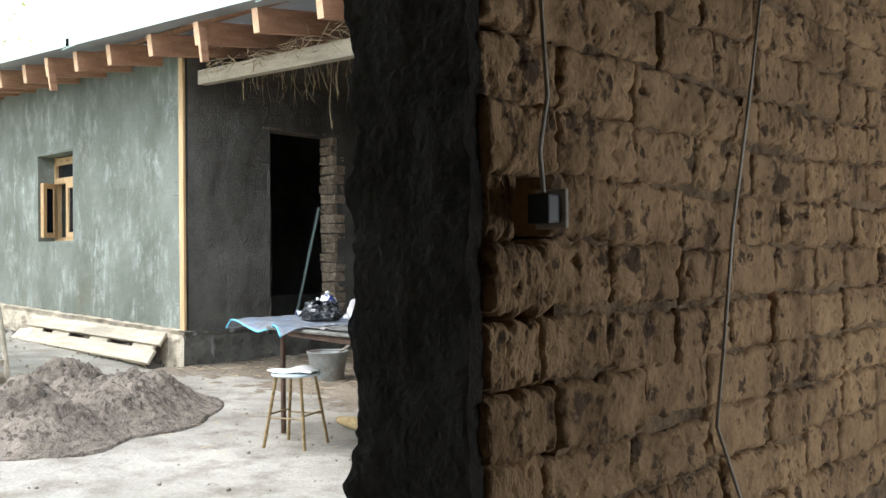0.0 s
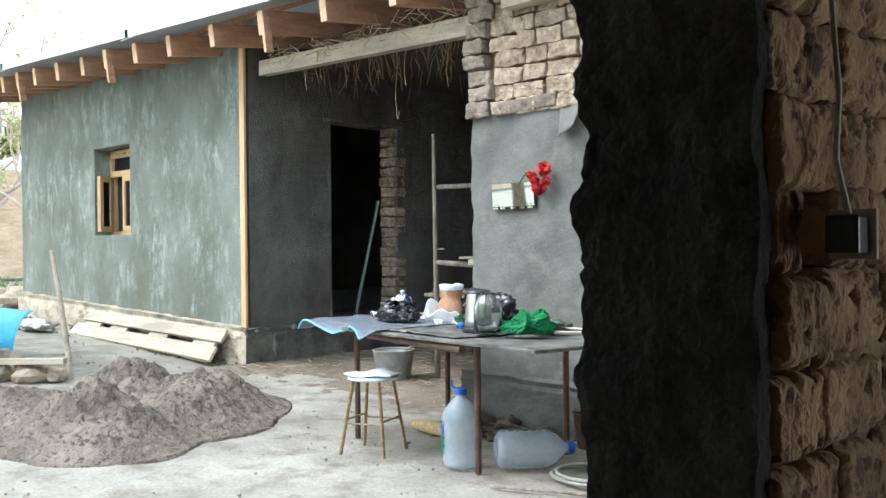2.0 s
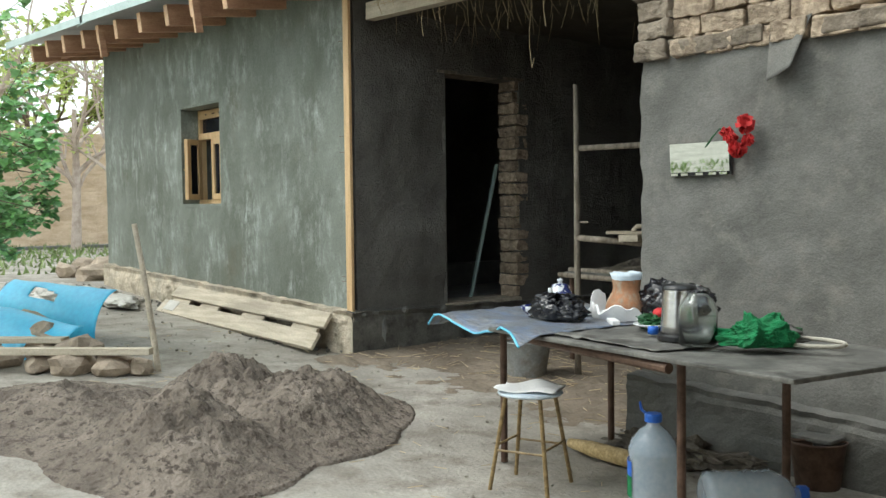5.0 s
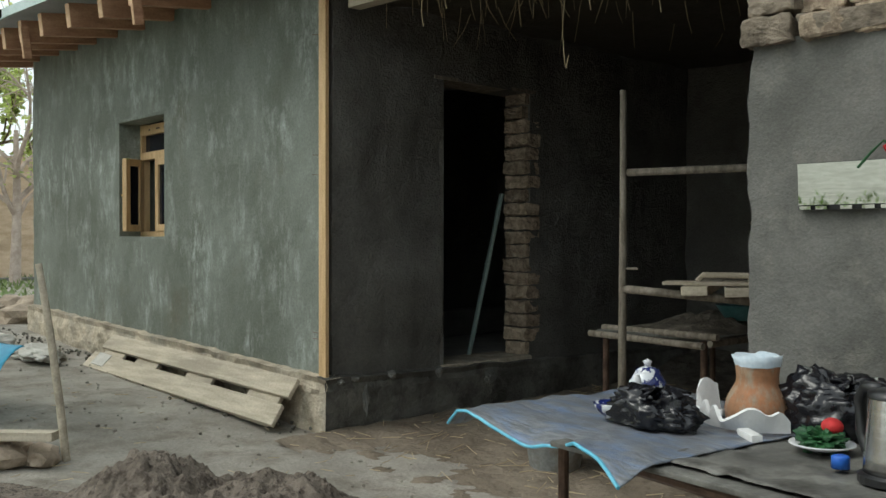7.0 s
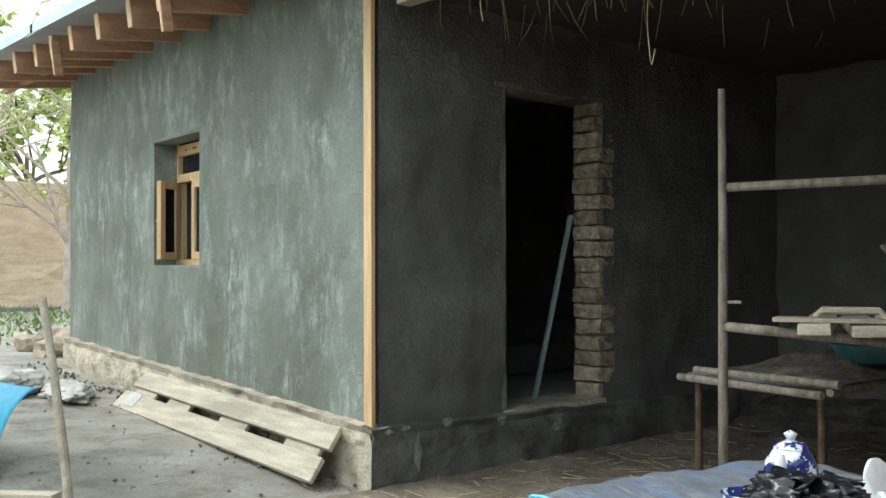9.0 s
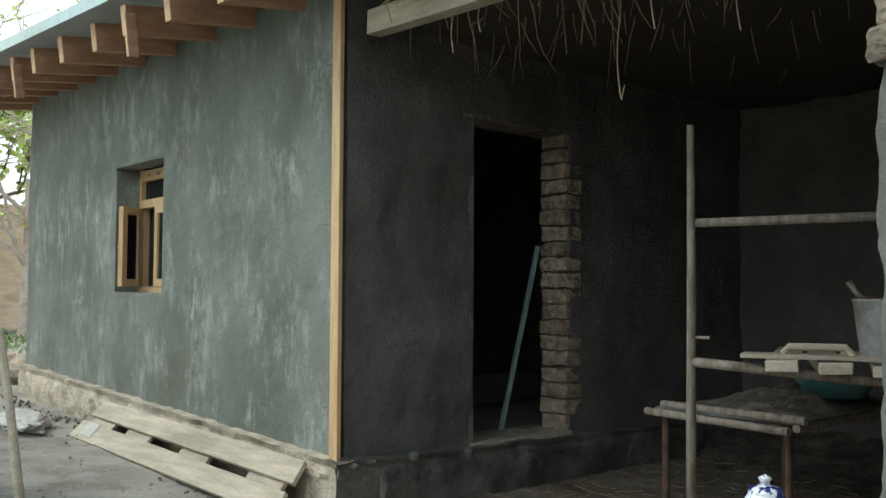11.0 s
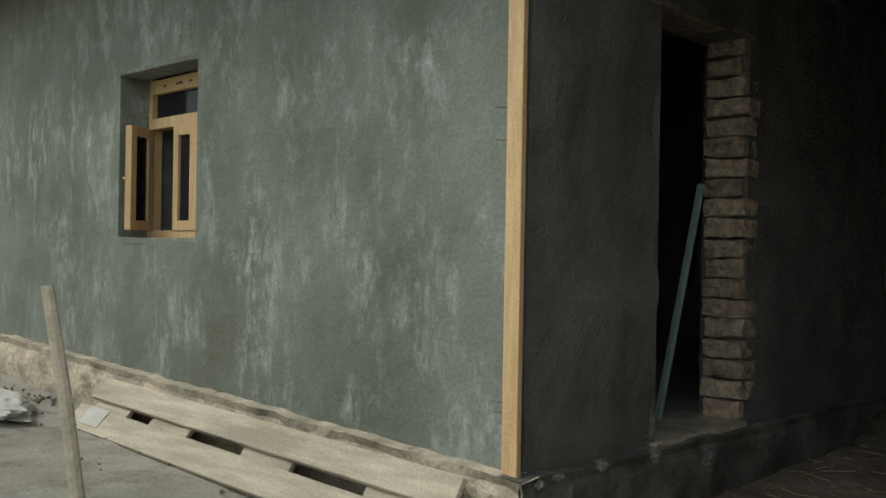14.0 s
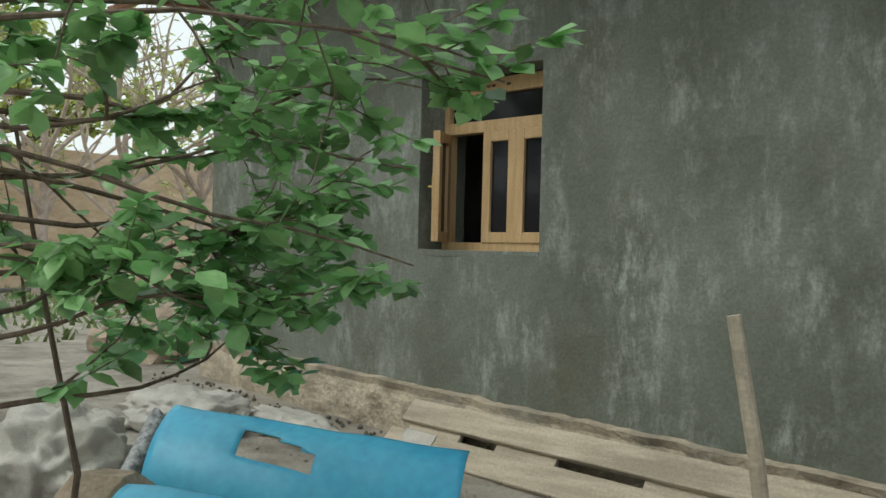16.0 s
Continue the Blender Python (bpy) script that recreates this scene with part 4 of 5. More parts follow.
part("dish", lathe(bmesh.new(), [(0.0, 0), (0.05, 0), (0.095, 0.016), (0.093, 0.02), (0.05, 0.006), (0.0, 0.006)]), M_CERAMIC, pla, smooth=True)
part("herb_bunch", blob(0.06, 4, 0.6, 3.5, 3.0, (1.1, 0.9, 0.55)), M_STEMGREEN, pla, m=Matrix.Translation((0, 0, 0.03)))
part("tomato", blob(0.032, 3, 0.05, 1, 0, (1, 1, 0.85)), M_RED, pla, m=Matrix.Translation((0.02, 0.02, 0.065)), smooth=True)
put("bottle_cap", lathe(bmesh.new(), [(0.0, 0), (0.024, 0), (0.024, 0.03), (0.02, 0.034), (0.0, 0.034)], 18), M_BLUECAP, -4.19, 4.03, TZ - 0.006, "blue plastic bottle cap lying on the table", "cap")
gc = blob(0.078, 5, 0.3, 1.6, 7.0, (1.35, 0.9, 0.85))
for v in gc.verts:
    v.co += 0.045 * (1 - abs(noise.noise(v.co * 9 + Vector((2, 0, 0))))) ** 5 * v.co.normalized()
    v.co.z = max(v.co.z, -0.042)
put("green_cloth", gc, M_GREENCLOTH, -3.67, 4.0, TZ + 0.04, "crumpled bright green cloth on the table", "cloth", 20, False)
put("hoop", ctube([(0.15 * math.cos(a * 0.262), 0.11 * math.sin(a * 0.262), 0.012) for a in range(25)], 0.009, 8), M_CABLE, -3.55, 4.18, TZ - 0.006, "pale plastic hoop lying on the table", "hoop")
put("tape_roll", lathe(bmesh.new(), [(0.025, 0), (0.042, 0), (0.042, 0.022), (0.025, 0.022), (0.025, 0)], 24), M_STEMGREEN, -3.78, 4.48, TZ - 0.006, "small roll of green tape", "tape roll")
put("grey_bundle", blob(0.1, 4, 0.4, 3, 9.0, (1.3, 0.7, 0.4)), M_PALE, -3.72, 4.22, TZ + 0.02, "grey crumpled rag on the table", "rag")

# ---- stool ----
st = thing("stool", pose(-4.80, 3.88, 0, 0, 0, 20), "low round stool on four thin brown tube legs", "stool")
SH = 0.46
part("seat", lathe(bmesh.new(), [(0.0, SH - 0.012), (0.15, SH - 0.012), (0.158, SH - 0.004), (0.155, SH + 0.004), (0.0, SH + 0.006)], 32), M_BLUEPAPER, st, "pale blue worn seat", smooth=False)
for k in range(4):
    a = math.pi / 4 + k * math.pi / 2
    c, s = math.cos(a), math.sin(a)
    part("leg", ctube([(0.21 * c, 0.21 * s, 0), (0.125 * c, 0.125 * s, SH - 0.01)], 0.0105, 8), M_BAMBOO, st)
    b = a + math.pi / 2
    part("stretcher", ctube([(0.178 * c, 0.178 * s, 0.19 + 0.02 * (k % 2)), (0.178 * math.cos(b), 0.178 * math.sin(b), 0.19 + 0.02 * (k % 2))], 0.006, 6), M_BAMBOO, st)
put("seat_rag", solid(roughen(grid(16, 12, lambda u, v: (-0.15 + 0.3 * u, -0.11 + 0.22 * v, 0.012 + 0.008 * math.sin(u * 9) * math.sin(v * 5))), 0.02, 9), 0.003), M_PAPER, -4.80, 3.88, SH + 0.005, "white folded rag lying on the stool", "rag", 30)


def bucket(x, y, z, r, h, label, material=M_GALV, handle=True):
    b = thing("bucket", pose(x, y, z, 0, 0, 35), label, "bucket", "buckets")
    part("body", lathe(bmesh.new(), [(0.0, 0), (r * 0.76, 0), (r * 0.78, 0.01), (r * 0.98, h - 0.01), (r * 1.04, h), (r * 1.0, h + 0.006), (r * 0.95, h - 0.01), (r * 0.74, 0.015), (0.0, 0.012)], 32), material, b, smooth=True)
    if handle:
        part("handle", ctube([(r * 1.04 * math.cos(a * math.pi / 10), -0.35 * r * math.sin(a * math.pi / 10), h + 0.10 * r * math.sin(a * math.pi / 10)) for a in range(11)], 0.004, 6), M_PIPE, b)
    return b


bk = bucket(-6.62, 5.72, ground_z(-6.6, 0), 0.185, 0.27, "mud-stained grey bucket under the table edge")
part("contents", lathe(bmesh.new(), [(0.172, 0.22), (0.08, 0.24), (0.0, 0.235)]), M_MUD, bk, "dried mortar")
part("trowel_stick", ctube([(0.05, 0, 0.22), (0.2, 0.05, 0.33)], 0.011, 7), M_POLE, bk)
bucket(-3.86, 4.86, 0, 0.13, 0.22, "rusty brown bucket by the wall", M_PIPE)
put("scrap_lid", roughen(cbox(-0.1, -0.07, 0, 0.1, 0.07, 0.02, bevel=0.006), 0.01, 12), M_PALE, -3.86, 4.86, 0.226, "grey broken lid on the bucket", "lid")


def bottle(m, label, water):
    b = thing("water_bottle", m, label, "bottle", "water bottles")
    prof = [(0.0, 0.01), (0.06, 0.0), (0.083, 0.015)]
    for k in range(12):
        prof += [(0.085 if k % 2 else 0.08, 0.03 + k * 0.0165)]
    prof += [(0.083, 0.225), (0.07, 0.26), (0.045, 0.29), (0.024, 0.305), (0.021, 0.32)]
    part("body", lathe(bmesh.new(), prof, 26), M_PET, b, smooth=True)
    cap = part("cap", lathe(bmesh.new(), [(0.0, 0.345), (0.027, 0.345), (0.029, 0.34), (0.029, 0.318), (0.0, 0.316)], 20), M_BLUECAP, b)
    part("handle", ctube([(0.024 + 0.0 * a, 0.0, 0.31) if a in (0,) else (-0.01 - 0.045 * math.sin(a * 0.52), 0, 0.325 + 0.03 * math.sin(a * 0.52) + 0.02 * (a == 3)) for a in range(1, 7)], 0.005, 6), M_BLUECAP, cap, "blue carrying loop")
    if water:
        part("label_sheet", grid(10, 6, lambda u, v: (0.0865 * math.cos(3.3 + 1.1 * u), 0.0865 * math.sin(3.3 + 1.1 * u), 0.14 + 0.05 * v)), M_BLUECAP, b, "blue printed label")
        part("label_sheet", grid(10, 6, lambda u, v: (0.0865 * math.cos(3.3 + 1.1 * u), 0.0865 * math.sin(3.3 + 1.1 * u), 0.07 + 0.07 * v)), M_GREENCLOTH, b, "green printed label")
    return b


bottle(pose(-4.13, 3.95, 0, 0, 0, 0) @ Matrix.Scale(1.3, 4), "clear five-litre plastic water bottle standing on the ground", True)
bottle(Matrix.Translation((-3.93, 4.02, 0.112)) @ pose(0, 0, 0, 0, 0, -38) @ pose(0, 0, 0, -90, 0, 0) @ Matrix.Scale(1.3, 4), "empty clear plastic bottle lying on its side", False)
put("straw_roll", ctube([(-0.28, 0.0, 0.04), (-0.1, 0.0, 0.045), (0.12, 0.02, 0.045), (0.3, 0.03, 0.045)], [0.025, 0.042, 0.045, 0.045], 12), M_WICKER, -4.85, 4.48, 0, "plaited straw roll lying on the ground", "straw roll", -10)
put("garden_hose", ctube([(0.30 * math.cos(a * 0.3) * (1 - a * 0.006), 0.22 * math.sin(a * 0.3), 0.012 + 0.001 * a) for a in range(42)], 0.011, 8), M_HOSE, -3.35, 4.2, 0, "loose coils of pale hose on the ground", "hose")
put("loose_stick", ctube([(-0.4, 0, 0.012), (0.0, 0.02, 0.014), (0.4, -0.02, 0.012)], 0.008, 6), M_POLE, -3.3, 3.83, 0, "thin dry stick lying on the ground", "stick", 20)
tagged(put("clod_bank", roughen(blob(0.3, 4, 0.6, 3, 2.0, (1.4, 0.6, 0.25)), 0.03, 10), M_MUD, -4.6, 4.85, 0.02, "low pile of broken red-brown clods by the wall", "rubble", 0, False), kind="stuff")

# ---- mirror, flowers, bent tin flap on the wall ----
mi = thing("wall_mirror_glass", pose(-4.61, 5.0, 1.60, 3.5, 0, 0) @ Matrix.Scale(0.9, 4), "small frameless rectangular mirror, chipped lower edge", "mirror")
part("mirror_pane", cbox(-0.205, -0.008, -0.085, 0.205, 0, 0.09), M_MIRROR, mi)
part("backing", cbox(-0.208, 0.001, -0.105, 0.212, 0.008, 0.092), M_BLACKPLASTIC, mi)
for x in (-0.175, -0.105, 0.0, 0.09, 0.165):
    part("chipped_edge", cbox(x - 0.025, -0.01, -0.104, x + 0.025, -0.002, -0.089), M_MIRROR, mi)
fl = thing("artificial_flowers", pose(-4.345, 4.97, 1.685), "red artificial flowers stuck on the wall over the mirror", "flowers")
random.seed(3)
for x, y, z, r in ((-0.08, 0, 0.03, .045), (0.04, -0.02, 0.07, .06), (0.0, -0.02, -0.05, .06), (-0.03, -.03, 0.0, .04), (0.05, -0.01, -0.01, .04)):
    fb = bmesh.new()
    r *= 0.8
    for k in range(20):
        a = rnd(0, 6.3)
        tmpb = grid(3, 3, lambda u, v: (r * (u - 0.5) * 1.1, 0.25 * r * math.sin(3 * u), r * v))
        tmpb.transform(pose(0, 0, 0, rnd(-30, 100), rnd(0, 360), math.degrees(a)))
        me = bpy.data.meshes.new("petals")
        tmpb.to_mesh(me)
        tmpb.free()
        fb.from_mesh(me)
        bpy.data.meshes.remove(me)
    part("bloom", solid(fb, 0.002), M_RED, fl, m=Matrix.Translation((x, y, z)))
part("stem", ctube([(-0.02, 0.01, -0.02), (-0.12, 0.0, 0.06), (-0.17, 0.01, 0.02), (-0.22, 0.02, -0.03)], 0.005, 6), M_STEMGREEN, fl)
flap = grid(10, 10, lambda u, v: (0.0 + 0.22 * u - 0.06 * v * u, -0.02 - 0.10 * v * (0.4 + 0.6 * u), 0.12 - 0.26 * v + 0.05 * u))
for v in flap.verts:
    v.co *= 1.0
put("tin_flap", solid(flap, 0.004), M_PALE, -4.20, 5.03, 2.10, "bent grey tin flap sticking out of the wall", "tin flap")

# ---- scaffold pole frame, mortar table, planks and tools ----
sc = thing("wooden_scaffold", Matrix.Identity(4), "rough wooden scaffold frame with two rungs", "scaffold")
part("upright", roughen(ctube([(-6.37, 6.02, 0.06), (-6.345, 5.99, 0.8), (-6.31, 5.95, 1.6), (-6.295, 5.92, 2.24)], [0.025, 0.024, 0.022, 0.018], 10), 0.005, 6), M_POLE, sc, smooth=True)
part("rung", roughen(ctube([(-6.31, 5.95, 1.775), (-5.7, 6.35, 1.79), (-4.9, 6.8, 1.81)], 0.022, 9), 0.004, 6), M_POLE, sc, smooth=True)
part("rung", roughen(ctube([(-6.33, 5.97, 1.115), (-6.05, 6.14, 1.085), (-5.7, 6.35, 1.05), (-4.9, 6.8, 1.03)], 0.024, 9), 0.004, 6), M_POLE, sc, smooth=True)
part("upright", roughen(ctube([(-4.92, 6.85, 0.0), (-4.9, 6.8, 2.2)], 0.032, 9), 0.004, 6), M_POLE, sc, smooth=True)
part("peg", ctube([(-6.33, 5.97, 1.23), (-6.24, 5.99, 1.23)], 0.008, 6), M_POLE, sc)
for k, s in enumerate((0.25, 0.38, 0.52, 0.66, 0.8)):
    p = Vector((-6.33, 5.97, 1.085)).lerp(Vector((-4.9, 6.8, 1.03)), s)
    tagged(part("scaffold_plank", roughen(cbox(-0.07, -0.18 + 0.03 * (k % 2), 0, 0.07, 1.0, 0.05, bevel=0.006), 0.006, 6, k), M_RAFTER if k == 3 else M_BOARD, m=pose(p.x, p.y, p.z + 0.02, 0, 0, 30 + rnd(-5, 5))), "short pale plank laid over the scaffold rung", "plank", "scaffold planks")
for x, y, turn in ((-5.84, 6.24, 25), (-5.6, 6.75, 40)):
    tt = thing("plaster_float", pose(x, y, 1.142, 0, 0, turn), "pale wooden plastering float with arched grip", "float", "plastering floats")
    part("blade", cbox(-0.33, -0.08, 0, 0.33, 0.08, 0.02, bevel=0.003), M_BOARD, tt)
    part("grip", ctube([(-0.15, 0, 0.02), (-0.12, 0, 0.055), (0.12, 0, 0.055), (0.15, 0, 0.02)], 0.017, 8), M_BOARD, tt)
pail = bucket(-5.58, 6.40, 1.134, 0.155, 0.28, "mortar-splashed grey bucket on the scaffold planks", M_GALV)
part("trowel_handle", ctube([(-0.05, 0.0, 0.2), (-0.16, 0.06, 0.36)], [0.009, 0.014], 8), M_POLE, pail, "wooden trowel handle")
part("contents", roughen(lathe(bmesh.new(), [(0.144, 0.24), (0.08, 0.27), (0.0, 0.285)]), 0.02, 20), M_MUD, pail, "heaped mortar")
mt = thing("mortar_table", Matrix.Identity(4), "pipe-framed table covered with drying mortar", "table")
z = 0.80
part("tabletop", roughen(cbox(-6.86, 6.42, z, -6.02, 8.2, z + 0.02, bevel=0.004), 0.01, 5), M_TOP, mt, "mortar-crusted sheet top")
for p, q in (((-6.92, 6.42, z - 0.01), (-6.03, 6.33, z - 0.02)), ((-6.85, 6.47, z + 0.03), (-5.98, 6.40, z + 0.03)), ((-6.03, 6.40, z - 0.01), (-5.98, 8.2, z - 0.01)), ((-6.9, 6.5, z - 0.01), (-6.86, 8.2, z - 0.01))):
    part("rail", ctube([p, q], 0.021, 10), M_POLE, mt)
for x, y in ((-6.82, 6.46), (-6.10, 6.45), (-6.05, 7.6), (-6.8, 7.7)):
    part("leg", ctube([(x, y, ground_z(x, y)), (x, y, z)], 0.021, 10), M_PIPE, mt)
tagged(part("mortar_heap", grid(40, 50, lambda u, v: (-6.83 + 0.78 * u, 6.52 + 1.65 * v, z + 0.018 + 0.09 * max(0, math.sin(math.pi * u) * math.sin(math.pi * min(1, v * 1.3))) * (1 + 0.6 * noise.fractal(Vector((u * 6, v * 9, 0)), 0.7, 2, 4)))), M_MUD), "low crust of mortar spread on the table", "mortar", kind="stuff")
put("basin", lathe(bmesh.new(), [(0.0, 0), (0.15, 0), (0.21, 0.09), (0.215, 0.095), (0.2, 0.09), (0.14, 0.01), (0.0, 0.01)]), M_TEAL, -6.2, 7.15, z + 0.08, "teal enamel basin standing on the mortar table", "basin")
tagged(part("leaning_lath", cbox(-0.018, -0.012, 0, 0.018, 0.012, 1.34, bevel=0.003), M_PALEGREENPOLE, m=look((-8.45, 6.82, 0.465), (-8.37, 7.12, 1.78)) @ pose(0, 0, 0, 180, 0, 0)), "pale green lath leaning in the doorway", "lath")

# Darker brown earth sheet with a ragged edge, from y 5.15 inwards.
def porch_earth(u, v):
    x, y = -8.06 + 3.6 * u, 4.75 + 4.5 * v
    wob = 0.35 * noise.fractal(Vector((x * 1.4, y * 1.4, 6)), 0.7, 2, 4)
    inside = min(1.0, max(-1.0, (y - 5.15 + wob) * 2.5, (-7.75 - x + wob * 0.6) * 3.0))
    return (x, y, ground_z(x, y) + 0.024 * inside - 0.004 + 0.014 * noise.fractal(Vector((x * 7, y * 7, 1)), 0.7, 2, 4))


struct("porch_earth", grid(130, 150, porch_earth), M_BROWNEARTH, "darker brown loose earth of the porch floor", "floor")

# straw litter and clods on the porch ground
random.seed(8)
lit = bmesh.new()
for k in range(520):
    x, y, a, L = rnd(-8.0, -4.9), rnd(5.0, 8.8), rnd(0, 6.3), rnd(0.04, 0.2)
    z = ground_z(x, y) + 0.024
    tube(lit, [(x, y, z), (x + L * math.cos(a), y + L * math.sin(a), z + rnd(0, 0.02))], 0.0025, 4, False)
for k in range(110):
    x, y, a, L = rnd(-10.5, -4.5), rnd(3.0, 5.0), rnd(0, 6.3), rnd(0.03, 0.1)
    z = ground_z(x, y) + 0.006
    tube(lit, [(x, y, z), (x + L * math.cos(a), y + L * math.sin(a), z + rnd(0, 0.01))], 0.002, 4, False)
tagged(part("straw_litter", lit, M_STRAW), "scattered dry straw on the earth", "straw", kind="stuff")
clod = bmesh.new()
for k in range(420):
    if k < 230:
        x, y = rnd(-8.0, -5.0), rnd(6.0, 9.2)
    else:
        x = rnd(-14.2, -8.2)
        y = 5.2 - abs(random.gauss(0.06, 0.14))
    b = blob(rnd(0.005, 0.018), 1, 0.4, 1.5, k)
    b.transform(Matrix.Translation((x, y, ground_z(x, y) + 0.005)))
    me = bpy.data.meshes.new("c")
    b.to_mesh(me)
    b.free()
    clod.from_mesh(me)
    bpy.data.meshes.remove(me)
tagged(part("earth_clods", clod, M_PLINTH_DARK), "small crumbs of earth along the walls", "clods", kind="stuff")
random.seed(77)
ico = bmesh.new()
bmesh.ops.create_icosphere(ico, subdivisions=1, radius=1)
ico_v, ico_f = [v.co.copy() for v in ico.verts], [[v.index for v in f.verts] for f in ico.faces]
ico.free()
pv, pf = [], []
for k in range(1700):
    x, y = rnd(-13.5, -3.0), rnd(0.5, 5.0) if k % 3 else rnd(3.5, 8.5)
    if y > 5.1 and x < -8.0 or y > 4.9 and x > -5.0:
        continue
    s, base, q = random.choice((0.003, 0.004, 0.006, 0.010)) * rnd(0.6, 1.5), len(pv), rnd(0.5, 1.0)
    z0 = ground_z(x, y) - 0.004
    pv += [(x + v.x * s * rnd(0.8, 1.3), y + v.y * s * rnd(0.8, 1.3), z0 + v.z * s * q) for v in ico_v]
    pf += [[i + base for i in f] for f in ico_f]
peb = bpy.data.meshes.new("yard_pebbles")
peb.from_pydata(pv, [], pf)
peb.materials.append(M_GROUND)
tagged(new("yard_pebbles", peb), "small stones and crumbs strewn over the yard", "pebbles", kind="stuff")
tagged(part("earth_bank", roughen(grid(60, 24, lambda u, v: (-8.05 + 3 * u, 7.9 + 1.6 * v, 0.02 + 0.30 * v * v + 0.09 * (1 - u))), 0.04, 3), M_MUD), "low bank of loose earth at the back of the porch", "earth", kind="stuff")

# ---- cables and socket holes on the near wall ----
XW = NX1 + 0.022
for pts in ([(1.205, 3.1), (1.21, 1.75), (1.215, 1.6), (1.215, 1.45), (1.18, 1.36), (1.155, 1.29)], [(2.0, 3.1), (1.985, 1.75), (1.97, 1.53), (1.86, 1.25), (1.79, 1.0), (1.80, 0.85), (1.90, 0.66), (1.95, 0.3)]):
    tagged(part("cable", ctube([(XW + (0.035 if z == 1.29 else 0.012 * math.sin(i * 2.1)), y, z) for i, (y, z) in enumerate(pts)], 0.004, 7), M_CABLE, smooth=True), "thin pale cable hanging down the adobe wall", "cable", "cables")
sb = thing("socket_box", pose(-0.85, 1.165, 1.27) @ Matrix.Scale(0.72, 4), "black socket box with pale plate hanging from a cable", "socket box")
part("box", cbox(-0.028, -0.022, -0.032, 0.028, 0.022, 0.032, bevel=0.005), M_BLACKPLASTIC, sb)
part("plate", cbox(-0.04, 0.022, -0.042, 0.04, 0.033, 0.042, bevel=0.004), M_CABLE, sb, "pale plastic face plate")

# ---- adobe bricks, piece by piece ----
random.seed(17)
lower = thing("near_wall_bricks", Matrix.Identity(4), "rough adobe bricks laid in mud, end of a wall", "brick wall", kind="structure")
variants = []
def rough_face(k):
    """A brick with a worn, gouged and pitted face towards +x and rounded uneven edges."""
    def f(u, v):
        q = Vector((u * 4.2 + k * 9.1, v * 1.7, k * 3.3))
        rim = min(u * 2.5, (1 - u) * 2.5, v, 1 - v)
        x = 0.132 - (0.013 + 0.022 * max(0.0, noise.noise(q * 0.9))) * max(0.0, 1 - rim / 0.11) ** 2 + 0.006 * noise.fractal(q * 1.2, 0.7, 2, 4)
        x -= 0.028 * max(0.0, noise.fractal(q * 2.0 + Vector((5, 1, 2)), 0.8, 2, 4) - 0.34)
        x -= 0.06 * max(0.0, noise.noise(Vector((q.x * 2.6, q.y * 4.2, q.z))) - 0.36)
        return (x, 0.27 * u + 0.012 * noise.noise(q * 2 + Vector((1, 7, 0))), 0.108 * v + 0.011 * noise.noise(q * 1.5 + Vector((4, 2, 8))))
    b = grid(30, 13, f)
    for v in bmesh.ops.extrude_face_region(b, geom=b.faces[:])["geom"]:
        if isinstance(v, bmesh.types.BMVert):
            v.co.x = -0.132
    return b


for k in range(12):
    b = rough_face(k)
    me = bpy.data.meshes.new("brick")
    bmesh.ops.recalc_face_normals(b, faces=b.faces[:])
    for f in b.faces:
        f.smooth = True
    b.to_mesh(me)
    b.free()
    me.materials.append(M_ADOBE)
    variants.append(me)
for row in range(27):
    z = row * 0.112 - 0.015
    n = 11 if 4 < row < 20 else 3
    y = NY + 0.004 + rnd(0, 0.012)
    for c in range(n):
        L = rnd(0.7, 1.12) if c else rnd(0.5, 1.0)
        if row == 11 and c == 0:
            L = 0.26
        piece("brick", variants[random.randrange(12)], lower, Matrix.Translation((-1.032 + rnd(-0.007, 0.007), y, z + rnd(-0.007, 0.007))) @ pose(0, 0, 0, rnd(-1.6, 1.6), 0, rnd(-1, 1)) @ Matrix.Diagonal((1, L, rnd(0.96, 1.07), 1)))
        y += 0.27 * L + rnd(0.0, 0.006)
        if row == 11 and c == 0:
            y = 1.242
upper = thing("exposed_bricks", Matrix.Identity(4), "exposed pale adobe bricks above the rendered wall", "brick wall", kind="structure")
variants = []
for k in range(6):
    b = bmesh.new()
    box(b, 0, 0, 0, 0.25, 0.12, 0.104, bevel=0.012)
    bmesh.ops.subdivide_edges(b, edges=[e for e in b.edges if e.calc_length() > 0.06], cuts=4, use_grid_fill=True)
    roughen(b, 0.015, 12, k * 5 + 2)
    roughen(b, 0.008, 40, k)
    me = bpy.data.meshes.new("brick")
    bmesh.ops.recalc_face_normals(b, faces=b.faces[:])
    b.to_mesh(me)
    b.free()
    me.materials.append(M_ADOBE_PALE)
    variants.append(me)
for row in range(10):
    z = 2.155 + row * 0.112
    x = MX + 0.2 + rnd(-0.02, 0.04)
    while x < -2.6:
        L = rnd(0.6, 1.1)
        piece("brick", variants[random.randrange(6)], upper, Matrix.Translation((x, 5.02 + rnd(-0.02, 0.02) - (0.025 if row == 0 else 0), z)) @ pose(0, 0, 0, rnd(-4, 4), rnd(-2.5, 2.5), rnd(-4, 4)) @ Matrix.Diagonal((L, 1, rnd(0.9, 1.05), 1)))
        x += 0.25 * L + rnd(0.006, 0.02)
